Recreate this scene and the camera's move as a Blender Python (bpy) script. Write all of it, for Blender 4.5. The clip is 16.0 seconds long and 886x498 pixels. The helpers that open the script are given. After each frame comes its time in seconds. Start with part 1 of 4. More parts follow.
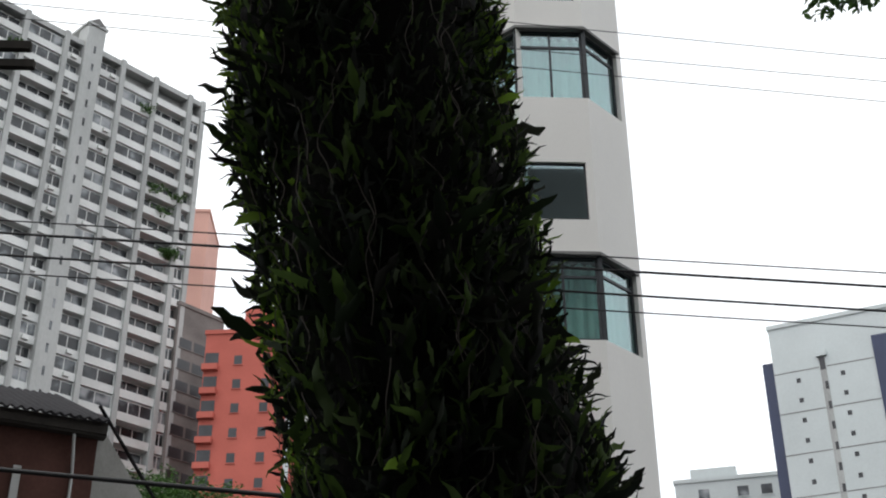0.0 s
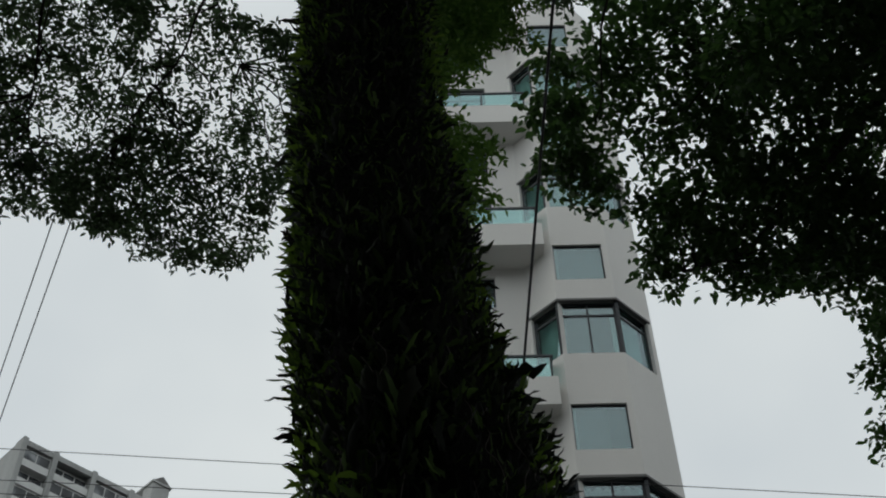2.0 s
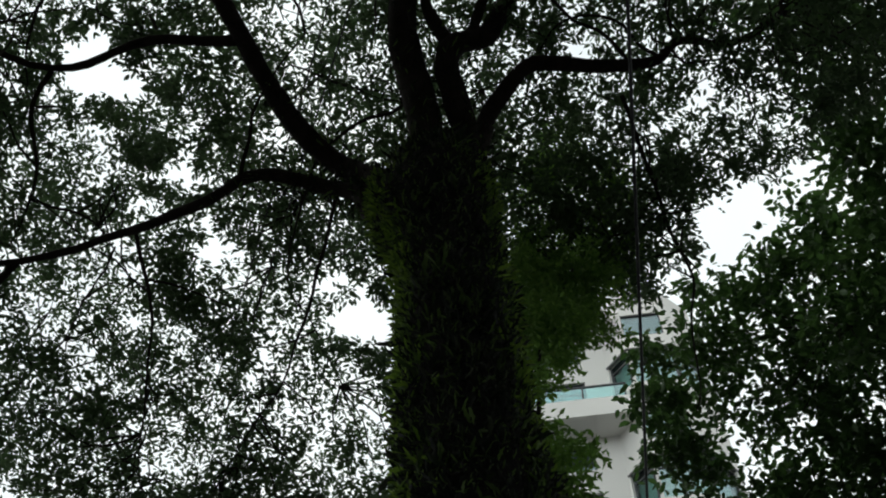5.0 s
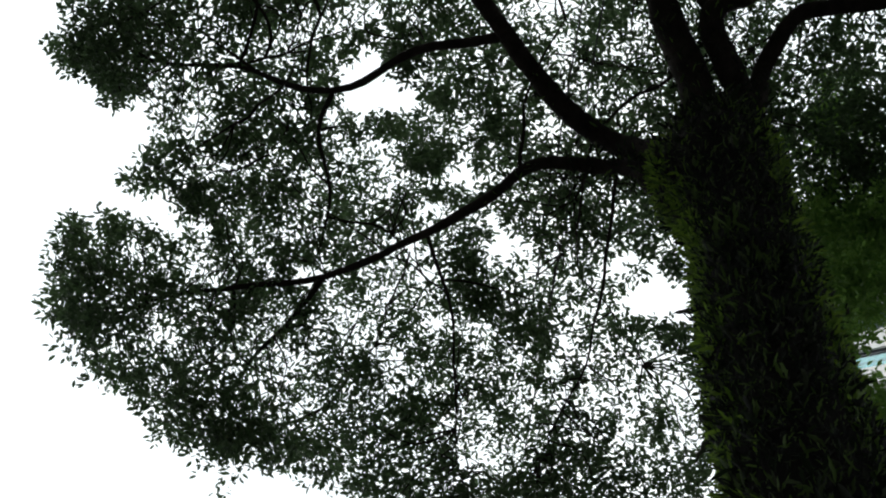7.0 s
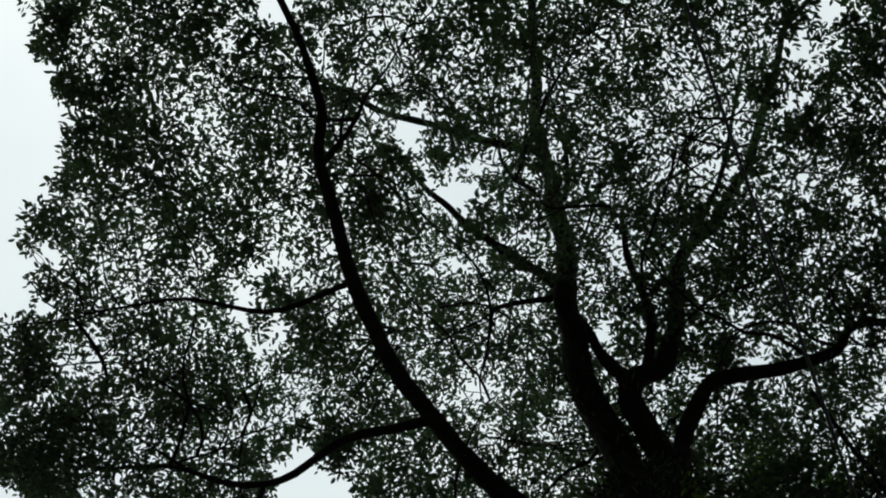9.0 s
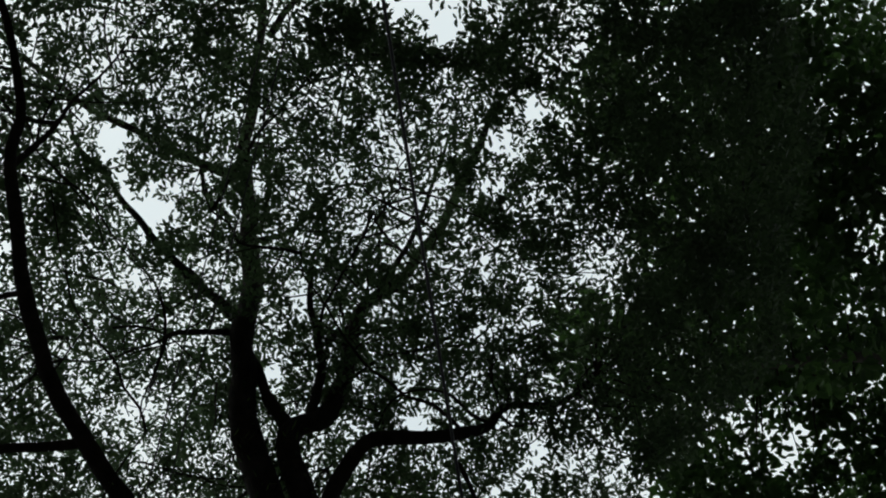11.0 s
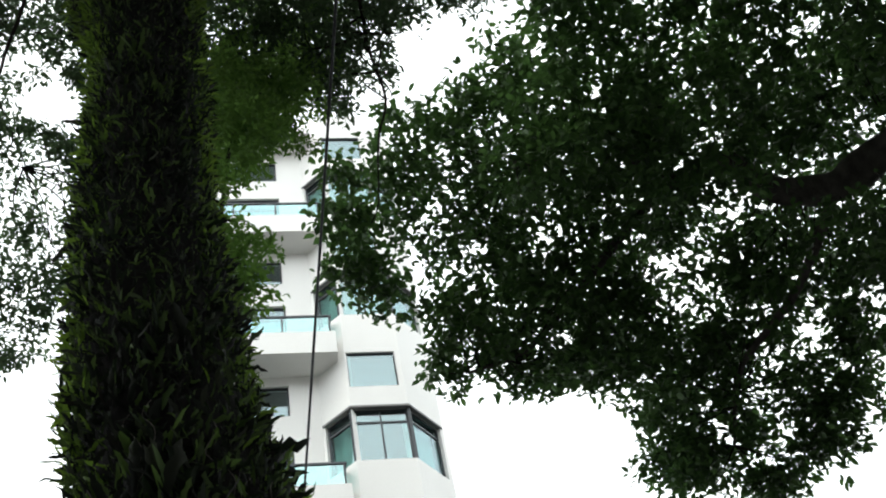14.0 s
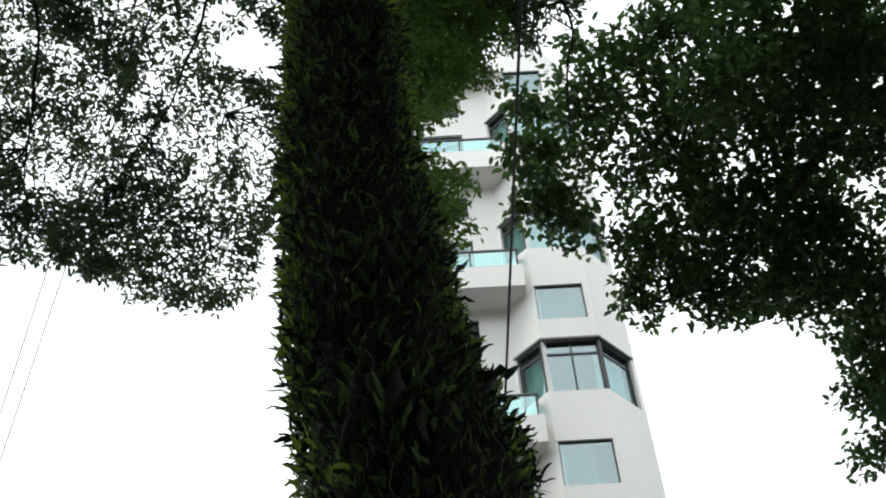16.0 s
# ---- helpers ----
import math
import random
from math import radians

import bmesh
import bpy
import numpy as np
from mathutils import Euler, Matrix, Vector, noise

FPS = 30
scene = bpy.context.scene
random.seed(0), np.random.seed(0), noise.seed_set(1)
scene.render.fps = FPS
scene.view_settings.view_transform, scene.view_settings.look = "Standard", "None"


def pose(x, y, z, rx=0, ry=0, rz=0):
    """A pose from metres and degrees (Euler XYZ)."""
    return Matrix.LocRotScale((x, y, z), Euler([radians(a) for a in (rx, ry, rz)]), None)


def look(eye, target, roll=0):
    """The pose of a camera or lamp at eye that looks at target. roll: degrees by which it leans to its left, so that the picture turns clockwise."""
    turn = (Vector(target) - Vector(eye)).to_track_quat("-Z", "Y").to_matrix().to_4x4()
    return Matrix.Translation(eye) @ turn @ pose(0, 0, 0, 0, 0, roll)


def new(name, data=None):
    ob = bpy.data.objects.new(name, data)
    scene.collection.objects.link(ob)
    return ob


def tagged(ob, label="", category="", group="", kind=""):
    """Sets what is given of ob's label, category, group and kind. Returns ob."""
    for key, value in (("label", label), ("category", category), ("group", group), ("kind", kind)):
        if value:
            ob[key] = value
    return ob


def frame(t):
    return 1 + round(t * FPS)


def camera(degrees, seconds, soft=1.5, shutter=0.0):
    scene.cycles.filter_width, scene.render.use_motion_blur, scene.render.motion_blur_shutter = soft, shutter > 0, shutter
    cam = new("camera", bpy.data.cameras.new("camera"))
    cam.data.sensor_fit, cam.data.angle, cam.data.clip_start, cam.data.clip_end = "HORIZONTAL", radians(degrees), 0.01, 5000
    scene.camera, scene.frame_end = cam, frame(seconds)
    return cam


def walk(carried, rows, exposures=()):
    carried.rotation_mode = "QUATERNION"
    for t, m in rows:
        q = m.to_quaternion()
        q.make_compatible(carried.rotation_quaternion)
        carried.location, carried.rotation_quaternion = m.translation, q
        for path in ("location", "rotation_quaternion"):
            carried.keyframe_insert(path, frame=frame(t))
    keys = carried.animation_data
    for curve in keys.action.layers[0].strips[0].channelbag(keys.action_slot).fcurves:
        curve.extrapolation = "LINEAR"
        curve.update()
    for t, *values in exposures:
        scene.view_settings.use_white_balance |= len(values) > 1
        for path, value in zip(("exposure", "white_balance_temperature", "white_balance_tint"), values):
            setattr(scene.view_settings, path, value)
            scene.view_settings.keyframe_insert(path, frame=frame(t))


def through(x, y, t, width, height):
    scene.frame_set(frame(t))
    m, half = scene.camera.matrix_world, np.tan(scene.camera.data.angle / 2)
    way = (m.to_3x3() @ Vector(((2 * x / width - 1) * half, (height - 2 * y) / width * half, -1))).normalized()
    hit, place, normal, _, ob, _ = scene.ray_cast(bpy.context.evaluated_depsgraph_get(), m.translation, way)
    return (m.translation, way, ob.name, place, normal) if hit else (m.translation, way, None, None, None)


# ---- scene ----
cam = camera(39.71, 16.0, soft=2.0)
# seconds, place, turn to the left, tilt up, lean
WALK = (
    (0.0, 0.048, 0.267, 1.667, -2.77, 28.44, -0.37),
    (0.5, 0.031, 0.238, 1.722, -1.63, 32.88, -0.95),
    (1.0, 0.021, 0.154, 1.777, -0.88, 39.21, -1.14),
    (1.5, 0.005, 0.089, 1.814, -0.85, 44.05, -0.87),
    (2.0, -0.010, 0.029, 1.849, 0.43, 48.89, -0.91),
    (2.5, -0.009, -0.012, 1.878, 1.89, 53.72, -1.52),
    (3.0, -0.004, -0.051, 1.899, 2.95, 56.76, -2.13),
    (3.5, -0.014, -0.029, 1.956, 4.81, 58.27, -1.80),
    (3.7, -0.015, -0.036, 1.962, 4.84, 58.70, -1.99),
    (5.8, 0.053, -0.067, 1.687, 19.39, 63.58, 8.67),
    (6.0, 0.027, -0.069, 1.659, 22.80, 62.44, 10.77),
    (6.5, -0.005, -0.028, 1.689, 30.78, 60.01, 15.54),
    (7.0, -0.008, -0.021, 1.724, 36.20, 60.30, 18.12),
    (7.5, 0.031, -0.052, 1.763, 41.42, 63.14, 18.28),
    (8.0, 0.014, 0.261, 1.596, 45.64, 70.43, 21.56),
    (8.2, -0.059, 0.295, 1.548, 47.72, 73.12, 24.26),
    (10.3, 0.262, -0.207, 1.452, 10.05, 83.04, -10.84),
    (10.5, 0.255, -0.222, 1.441, -3.16, 82.58, -22.76),
    (11.0, 0.247, -0.272, 1.410, -24.49, 77.68, -35.70),
    (11.5, 0.237, -0.335, 1.422, -34.05, 71.52, -37.17),
    (12.0, 0.254, -0.404, 1.425, -29.73, 65.70, -32.15),
    (12.5, 0.265, -0.395, 1.406, -28.27, 59.06, -27.28),
    (13.0, 0.233, -0.298, 1.373, -24.35, 53.83, -22.29),
    (13.5, 0.174, -0.174, 1.405, -19.65, 51.48, -17.85),
    (14.0, 0.109, -0.143, 1.451, -15.35, 52.93, -13.48),
    (14.5, 0.077, -0.182, 1.457, -9.32, 54.68, -9.54),
    (15.0, 0.048, -0.184, 1.449, -7.61, 53.28, -9.24),
    (15.5, 0.021, -0.151, 1.479, -4.95, 52.79, -7.34),
    (16.0, 0.010, -0.184, 1.380, -0.90, 51.15, -3.84),
)
# seconds, stops, white balance
EXPOSURES = ((0.0, 0.4, 6500, 9), (0.5, 0.0, 6500, 7), (1.0, -0.38, 6350, 3), (1.5, -0.53, 6350, 3), (2.0, -0.68, 6400, 4), (2.5, -0.7, 6400, 4), (3.0, -0.35, 6500, 3), (3.7, -0.22, 6600, 3),
             (5.8, 0.25, 6450, 0), (7.0, 0.5, 6400, 3), (8.2, -0.15, 6350, 0), (10.3, -0.4, 6350, 0), (11.0, -0.35, 6350, 0), (11.5, -0.1, 6350, 0), (12.0, 0.45, 6400, 1), (12.5, 1.0, 6450, 2), (13.5, 1.25, 6450, 4), (14.0, 1.2, 6450, 4), (15.0, 1.05, 6450, 4), (16.0, 0.85, 6450, 5))
walk(cam, [(t, pose(x, y, z, 90 + tilt, 0, turn) @ pose(0, 0, 0, 0, 0, lean)) for t, x, y, z, turn, tilt, lean in WALK], EXPOSURES)

# ---- overcast daylight ----
SUN_UP, SUN_AZ = radians(60), radians(238)      # azimuth from +y towards +x
world = bpy.data.worlds.new("overcast_sky")
scene.world = world
world.use_nodes = True
wn, wl = world.node_tree.nodes, world.node_tree.links
bg = wn["Background"]
sky = wn.new("ShaderNodeTexSky")
sky.sky_type, sky.sun_disc, sky.sun_elevation, sky.sun_rotation = "NISHITA", False, SUN_UP, SUN_AZ
dim = wn.new("ShaderNodeVectorMath")
dim.operation = "SCALE"
dim.inputs["Scale"].default_value = 0.1
cloud = wn.new("ShaderNodeTexNoise")
cloud.inputs["Scale"].default_value, cloud.inputs["Detail"].default_value = 2.2, 4
ramp = wn.new("ShaderNodeValToRGB")
ramp.color_ramp.elements[0].position, ramp.color_ramp.elements[1].position = 0.3, 0.7
ramp.color_ramp.elements[0].color, ramp.color_ramp.elements[1].color = (0.86, 0.9, 0.96, 1), (1.16, 1.17, 1.18, 1)
veil = wn.new("ShaderNodeMix")
veil.data_type = "RGBA"
veil.inputs["Factor"].default_value = 0.88
wl.new(sky.outputs["Color"], dim.inputs[0])
wl.new(cloud.outputs["Fac"], ramp.inputs["Fac"])
wl.new(dim.outputs[0], veil.inputs["A"])
wl.new(ramp.outputs["Color"], veil.inputs["B"])
wl.new(veil.outputs["Result"], bg.inputs["Color"])
bg.inputs["Strength"].default_value = 1.12
sun = new("sun", bpy.data.lights.new("sun", "SUN"))
sun.data.energy, sun.data.angle, sun.data.color = 0.7, radians(25), (1.0, 0.97, 0.92)
sun.matrix_world = look((0, 0, 60), (-20 * math.sin(SUN_AZ), -20 * math.cos(SUN_AZ), 60 - 20 * math.tan(SUN_UP)))


# ---- materials ----
def material(name, colour, rough=0.8, metal=0.0, vary=0.12, scale=6.0, fine=60.0, bump=0.2, tint=None, per_object=0.0, stretch=(1, 1, 1)):
    """A matt surface with large stains, fine grain and relief."""
    m = bpy.data.materials.new(name)
    m.use_nodes = True
    n, l = m.node_tree.nodes, m.node_tree.links
    p = n["Principled BSDF"]
    p.inputs["Roughness"].default_value, p.inputs["Metallic"].default_value = rough, metal
    p.inputs["Specular IOR Level"].default_value = 0.15 if rough > 0.84 else 0.5
    tc = n.new("ShaderNodeTexCoord")
    mp = n.new("ShaderNodeMapping")
    mp.inputs["Scale"].default_value = stretch
    l.new(tc.outputs["Object"], mp.inputs["Vector"])
    big, small = n.new("ShaderNodeTexNoise"), n.new("ShaderNodeTexNoise")
    big.inputs["Scale"].default_value, big.inputs["Detail"].default_value = scale, 5
    small.inputs["Scale"].default_value, small.inputs["Detail"].default_value = fine, 3
    for q in (big, small):
        l.new(mp.outputs["Vector"], q.inputs["Vector"])
    add = n.new("ShaderNodeMath")
    add.operation = "MULTIPLY_ADD"
    add.inputs[1].default_value = 0.35
    l.new(small.outputs["Fac"], add.inputs[0])
    l.new(big.outputs["Fac"], add.inputs[2])
    last = add.outputs[0]
    if per_object:
        info = n.new("ShaderNodeObjectInfo")
        add2 = n.new("ShaderNodeMath")
        add2.operation = "MULTIPLY_ADD"
        add2.inputs[1].default_value = per_object
        l.new(info.outputs["Random"], add2.inputs[0])
        l.new(last, add2.inputs[2])
        last = add2.outputs[0]
    cr = n.new("ShaderNodeValToRGB")
    dark = tint or tuple(c * (1 - 2 * vary) for c in colour)
    cr.color_ramp.elements[0].position, cr.color_ramp.elements[1].position = 0.4, 0.95
    cr.color_ramp.elements[0].color, cr.color_ramp.elements[1].color = (*dark, 1), (*[min(1, c * (1 + vary)) for c in colour], 1)
    l.new(last, cr.inputs["Fac"])
    l.new(cr.outputs["Color"], p.inputs["Base Color"])
    if bump:
        b = n.new("ShaderNodeBump")
        b.inputs["Strength"].default_value, b.inputs["Distance"].default_value = bump, 0.01
        l.new(small.outputs["Fac"], b.inputs["Height"])
        l.new(b.outputs["Normal"], p.inputs["Normal"])
    return m


def leaf_material(name, colours, gloss=0.45, through=0.3):
    """Leaves that differ one from another, lit from both sides."""
    m = bpy.data.materials.new(name)
    m.use_nodes = True
    n, l = m.node_tree.nodes, m.node_tree.links
    p, out = n["Principled BSDF"], n["Material Output"]
    geo, cr = n.new("ShaderNodeNewGeometry"), n.new("ShaderNodeValToRGB")
    for i, c in enumerate(colours):
        e = cr.color_ramp.elements[i] if i < 2 else cr.color_ramp.elements.new(1)
        e.position, e.color = i / (len(colours) - 1), (*c, 1)
    l.new(geo.outputs["Random Per Island"], cr.inputs["Fac"])
    tc, ns = n.new("ShaderNodeTexCoord"), n.new("ShaderNodeTexNoise")
    ns.inputs["Scale"].default_value = 1.3
    l.new(tc.outputs["Object"], ns.inputs["Vector"])
    hsv = n.new("ShaderNodeHueSaturation")
    mul = n.new("ShaderNodeMath")
    mul.operation = "MULTIPLY_ADD"
    mul.inputs[1].default_value, mul.inputs[2].default_value = 0.9, 0.55
    l.new(ns.outputs["Fac"], mul.inputs[0])
    l.new(mul.outputs[0], hsv.inputs["Value"])
    l.new(cr.outputs["Color"], hsv.inputs["Color"])
    l.new(hsv.outputs["Color"], p.inputs["Base Color"])
    p.inputs["Roughness"].default_value = gloss
    p.inputs["Specular IOR Level"].default_value = 0.3
    tr, mix = n.new("ShaderNodeBsdfTranslucent"), n.new("ShaderNodeMixShader")
    l.new(hsv.outputs["Color"], tr.inputs["Color"])
    mix.inputs["Fac"].default_value = through
    l.new(p.outputs["BSDF"], mix.inputs[1])
    l.new(tr.outputs["BSDF"], mix.inputs[2])
    l.new(mix.outputs["Shader"], out.inputs["Surface"])
    return m


def glass_material(name, colour, clear=0.5, rough=0.02):
    """Tinted window glass: the room shows through, the sky mirrors in it."""
    m = bpy.data.materials.new(name)
    m.use_nodes = True
    n, l = m.node_tree.nodes, m.node_tree.links
    n.remove(n["Principled BSDF"])
    tr, gl, mix, fr = n.new("ShaderNodeBsdfTransparent"), n.new("ShaderNodeBsdfGlossy"), n.new("ShaderNodeMixShader"), n.new("ShaderNodeLayerWeight")
    tr.inputs["Color"].default_value = (*colour, 1)
    gl.inputs["Color"].default_value, gl.inputs["Roughness"].default_value = (0.62, 0.71, 0.73, 1), rough
    fr.inputs["Blend"].default_value = 0.35
    gain = n.new("ShaderNodeMath")
    gain.operation = "MULTIPLY_ADD"
    gain.inputs[1].default_value, gain.inputs[2].default_value = 0.16, clear
    l.new(fr.outputs["Facing"], gain.inputs[0])
    l.new(gain.outputs[0], mix.inputs["Fac"])
    l.new(tr.outputs[0], mix.inputs[1])
    l.new(gl.outputs[0], mix.inputs[2])
    l.new(mix.outputs[0], n["Material Output"].inputs["Surface"])
    return m


def pane_material(name):
    """Far windows: most dark, some with a pale blind, each different."""
    m = bpy.data.materials.new(name)
    m.use_nodes = True
    n, l = m.node_tree.nodes, m.node_tree.links
    p = n["Principled BSDF"]
    p.inputs["Roughness"].default_value = 0.2
    geo, info, cells, mix, cr = (n.new("ShaderNode" + k) for k in ("NewGeometry", "ObjectInfo", "TexNoise", "Math", "ValToRGB"))
    cells.inputs["Scale"].default_value, cells.inputs["Detail"].default_value = 0.55, 1
    l.new(geo.outputs["Position"], cells.inputs["Vector"])
    mix.operation = "MULTIPLY_ADD"
    mix.inputs[1].default_value = 0.35
    l.new(info.outputs["Random"], mix.inputs[0])
    l.new(cells.outputs["Fac"], mix.inputs[2])
    for i, (q, c) in enumerate(((0.45, (0.014, 0.016, 0.018)), (0.72, (0.05, 0.055, 0.06)), (0.8, (0.13, 0.145, 0.155)), (0.92, (0.3, 0.31, 0.32)))):
        e = cr.color_ramp.elements[i] if i < 2 else cr.color_ramp.elements.new(1)
        e.position, e.color = q, (*c, 1)
    l.new(mix.outputs[0], cr.inputs["Fac"])
    l.new(cr.outputs["Color"], p.inputs["Base Color"])
    return m


STUCCO = material("cream_stucco", (0.82, 0.8, 0.765), 0.9, vary=0.035, scale=0.5, fine=30, bump=0.12, stretch=(1, 1, 0.35))
FRAME_DARK = material("dark_aluminium", (0.035, 0.04, 0.045), 0.5, 0.15, vary=0.1, bump=0.05)
GLASS = glass_material("green_tinted_glass", (0.7, 0.82, 0.82), 0.2)
RAIL_GLASS = glass_material("railing_glass", (0.66, 0.92, 0.9), 0.24)
# indoor dimness is put into the room colour, as the panes cast no shadow
ROOM_SHADE = material("room_plaster_shaded", (0.08, 0.08, 0.078), 0.9, vary=0.06, bump=0)
BLIND = material("pale_blind", (0.16, 0.165, 0.17), 0.85, vary=0.03, bump=0.05)
CURTAIN = material("pale_curtain", (0.72, 0.95, 0.85), 0.9, vary=0.06, bump=0.05)
CONCRETE = material("weathered_concrete", (0.43, 0.435, 0.425), 0.9, vary=0.18, scale=0.25, fine=8, bump=0.2, stretch=(1, 1, 0.25))
BAND = material("white_painted_band", (0.62, 0.625, 0.61), 0.85, vary=0.1, scale=0.4, fine=6, per_object=0.25, bump=0.1)
TOWER_GLASS = pane_material("dull_window_glass")
ORANGE = material("orange_render", (0.50, 0.135, 0.105), 0.9, vary=0.08, scale=0.2, fine=5, bump=0.1)
SALMON = material("salmon_render", (0.62, 0.36, 0.3), 0.9, vary=0.06, scale=0.2, fine=5, bump=0.1)
GREY_WALL = material("grey_render", (0.22, 0.215, 0.21), 0.9, vary=0.15, scale=0.2, fine=5, bump=0.1)
BLOCK_GREY = material("dark_grey_render", (0.2, 0.18, 0.17), 0.9, vary=0.2, scale=0.3, fine=5, bump=0.1)
FAR_GLASS = material("dark_far_glass", (0.03, 0.03, 0.034), 0.3, vary=0.35, scale=0.5, fine=3, bump=0, per_object=0.2)
PALE_WALL = material("pale_panels", (0.54, 0.58, 0.58), 0.8, vary=0.07, scale=0.12, fine=4, bump=0.05)
NAVY = material("navy_cladding", (0.026, 0.036, 0.085), 0.5, vary=0.1, scale=0.3, fine=5, bump=0.05)
BRICK_RED = material("red_brown_paint", (0.14, 0.068, 0.055), 0.9, vary=0.2, scale=1.2, fine=20)
BLOCKWORK = material("grey_blockwork", (0.3, 0.29, 0.27), 0.95, vary=0.18, scale=1.5, fine=25)
ROOF_TILE = material("dark_roof_tile", (0.02, 0.018, 0.02), 0.85, vary=0.25, scale=1.5, fine=25, per_object=0.2)
EAVE = material("weathered_eave_board", (0.09, 0.08, 0.072), 0.9, vary=0.2, scale=2, fine=25)
PVC = material("white_pipe", (0.6, 0.6, 0.58), 0.5, vary=0.06)
BLACK_WIRE = material("black_cable", (0.02, 0.02, 0.022), 0.6, vary=0.1, bump=0)
ARM_WOOD = material("tarred_timber", (0.03, 0.026, 0.022), 0.85, vary=0.25, fine=40)
POLE = material("concrete_pole", (0.32, 0.31, 0.3), 0.9, vary=0.12, fine=30)
# dark bark, taken to near-black to paint the shade between the fronds
BARK_SHADED = material("shaded_dark_bark", (0.008, 0.007, 0.006), 0.95, vary=0.35, scale=9, fine=55, bump=0.9, stretch=(1, 1, 0.3))
BARK_PALE = material("pale_grey_bark", (0.085, 0.076, 0.068), 0.95, vary=0.3, scale=6, fine=40, bump=0.8, stretch=(1, 1, 0.4))
BARK_GREY = material("grey_bark", (0.028, 0.023, 0.019), 0.95, vary=0.35, scale=7, fine=45, bump=0.8, stretch=(1, 1, 0.3))
GROUND = material("asphalt_ground", (0.055, 0.055, 0.056), 0.95, vary=0.2, scale=0.6, fine=30, bump=0.3)
LEAF = leaf_material("crown_leaf", ((0.034, 0.058, 0.025), (0.08, 0.125, 0.055), (0.05, 0.088, 0.034)), 0.5, 0.45)
LEAF_DARK = leaf_material("broad_leaf", ((0.022, 0.046, 0.014), (0.07, 0.135, 0.034), (0.036, 0.075, 0.02)), 0.42, 0.36)
LEAF_FRESH = leaf_material("fresh_leaf", ((0.075, 0.15, 0.026), (0.15, 0.27, 0.05), (0.1, 0.19, 0.036)), 0.5, 0.6)
# canopy shade is put into these near-black greens, with a few lit tones
FROND_SHADED = leaf_material("shaded_fern_frond", ((0.006, 0.008, 0.005), (0.008, 0.013, 0.006), (0.014, 0.024, 0.009), (0.085, 0.14, 0.03), (0.03, 0.034, 0.022), (0.007, 0.01, 0.006), (0.012, 0.011, 0.008)), 0.75, 0.4)
# young fronds; the glow of the backlit rim is put into this green
FROND_FRESH_LIT = leaf_material("fresh_lit_frond", ((0.09, 0.16, 0.02), (0.18, 0.29, 0.035), (0.06, 0.11, 0.014)), 0.6, 0.55)
VINE = material("pale_vine", (0.13, 0.115, 0.1), 0.9, vary=0.2)
FAR_LEAF = leaf_material("far_leaf", ((0.03, 0.075, 0.016), (0.065, 0.13, 0.03), (0.045, 0.1, 0.024)))


# ---- builders ----
def mesh_of(name, verts, faces, mat, smooth=False):
    me = bpy.data.meshes.new(name)
    me.from_pydata([tuple(v) for v in verts], [], faces)
    me.materials.append(mat)
    if smooth:
        me.shade_smooth()
    me.update()
    return me


def part(name, me, parent, label=""):
    ob = new(name, me)
    ob.parent = parent
    if label:
        tagged(ob, label)
    return ob


def empty(name, label, category, group="", kind="", at=(0, 0, 0)):
    ob = tagged(new(name), label, category, group, kind)
    ob.location = at
    return ob


class Shape:
    """Collects boxes and tubes into one mesh."""

    def __init__(self):
        self.v, self.f = [], []

    def box(self, a, b, u=(1, 0, 0), w=(0, 1, 0), o=(0, 0, 0)):
        """A box from a to b along the axes u, w and z from o."""
        u, w, o = Vector(u), Vector(w), Vector(o)
        k = len(self.v)
        for z in (a[2], b[2]):
            for x, y in ((a[0], a[1]), (b[0], a[1]), (b[0], b[1]), (a[0], b[1])):
                self.v.append(o + u * x + w * y + Vector((0, 0, z)))
        self.f += [tuple(k + i for i in q) for q in ((0, 3, 2, 1), (4, 5, 6, 7), (0, 1, 5, 4), (1, 2, 6, 5), (2, 3, 7, 6), (3, 0, 4, 7))]
        return self

    def tube(self, pts, radii, sides=8, rough=0.0):
        pts = [Vector(p) for p in pts]
        k = len(self.v)
        side = Vector((0.31, 0.17, 0.93))
        for i, p in enumerate(pts):
            d = (pts[min(i + 1, len(pts) - 1)] - pts[max(i - 1, 0)]).normalized()
            side = side - d * side.dot(d)
            side = side.normalized() if side.length > 0.05 else d.orthogonal().normalized()
            up = d.cross(side)
            for j in range(sides):
                a = 2 * math.pi * j / sides
                off = side * math.cos(a) + up * math.sin(a)
                r = radii[i] * (1 + rough * noise.noise((p + off * radii[i]) * 4))
                self.v.append(p + off * r)
        for i in range(len(pts) - 1):
            for j in range(sides):
                a, b = k + i * sides + j, k + i * sides + (j + 1) % sides
                self.f.append((a, b, b + sides, a + sides))
        self.f.append(tuple(k + (len(pts) - 1) * sides + j for j in range(sides)))
        self.f.append(tuple(k + j for j in reversed(range(sides))))
        return self

    def poly(self, pts, out):
        """A flat outline pushed along out."""
        k, n = len(self.v), len(pts)
        self.v += [Vector(p) for p in pts] + [Vector(p) + Vector(out) for p in pts]
        self.f += [tuple(range(k, k + n)), tuple(reversed(range(k + n, k + 2 * n)))]
        self.f += [(k + i, k + n + i, k + n + (i + 1) % n, k + (i + 1) % n) for i in range(n)]
        return self

    def mesh(self, name, mat, smooth=False):
        me = mesh_of(name, self.v, self.f, mat, smooth)
        b = bmesh.new()
        b.from_mesh(me)
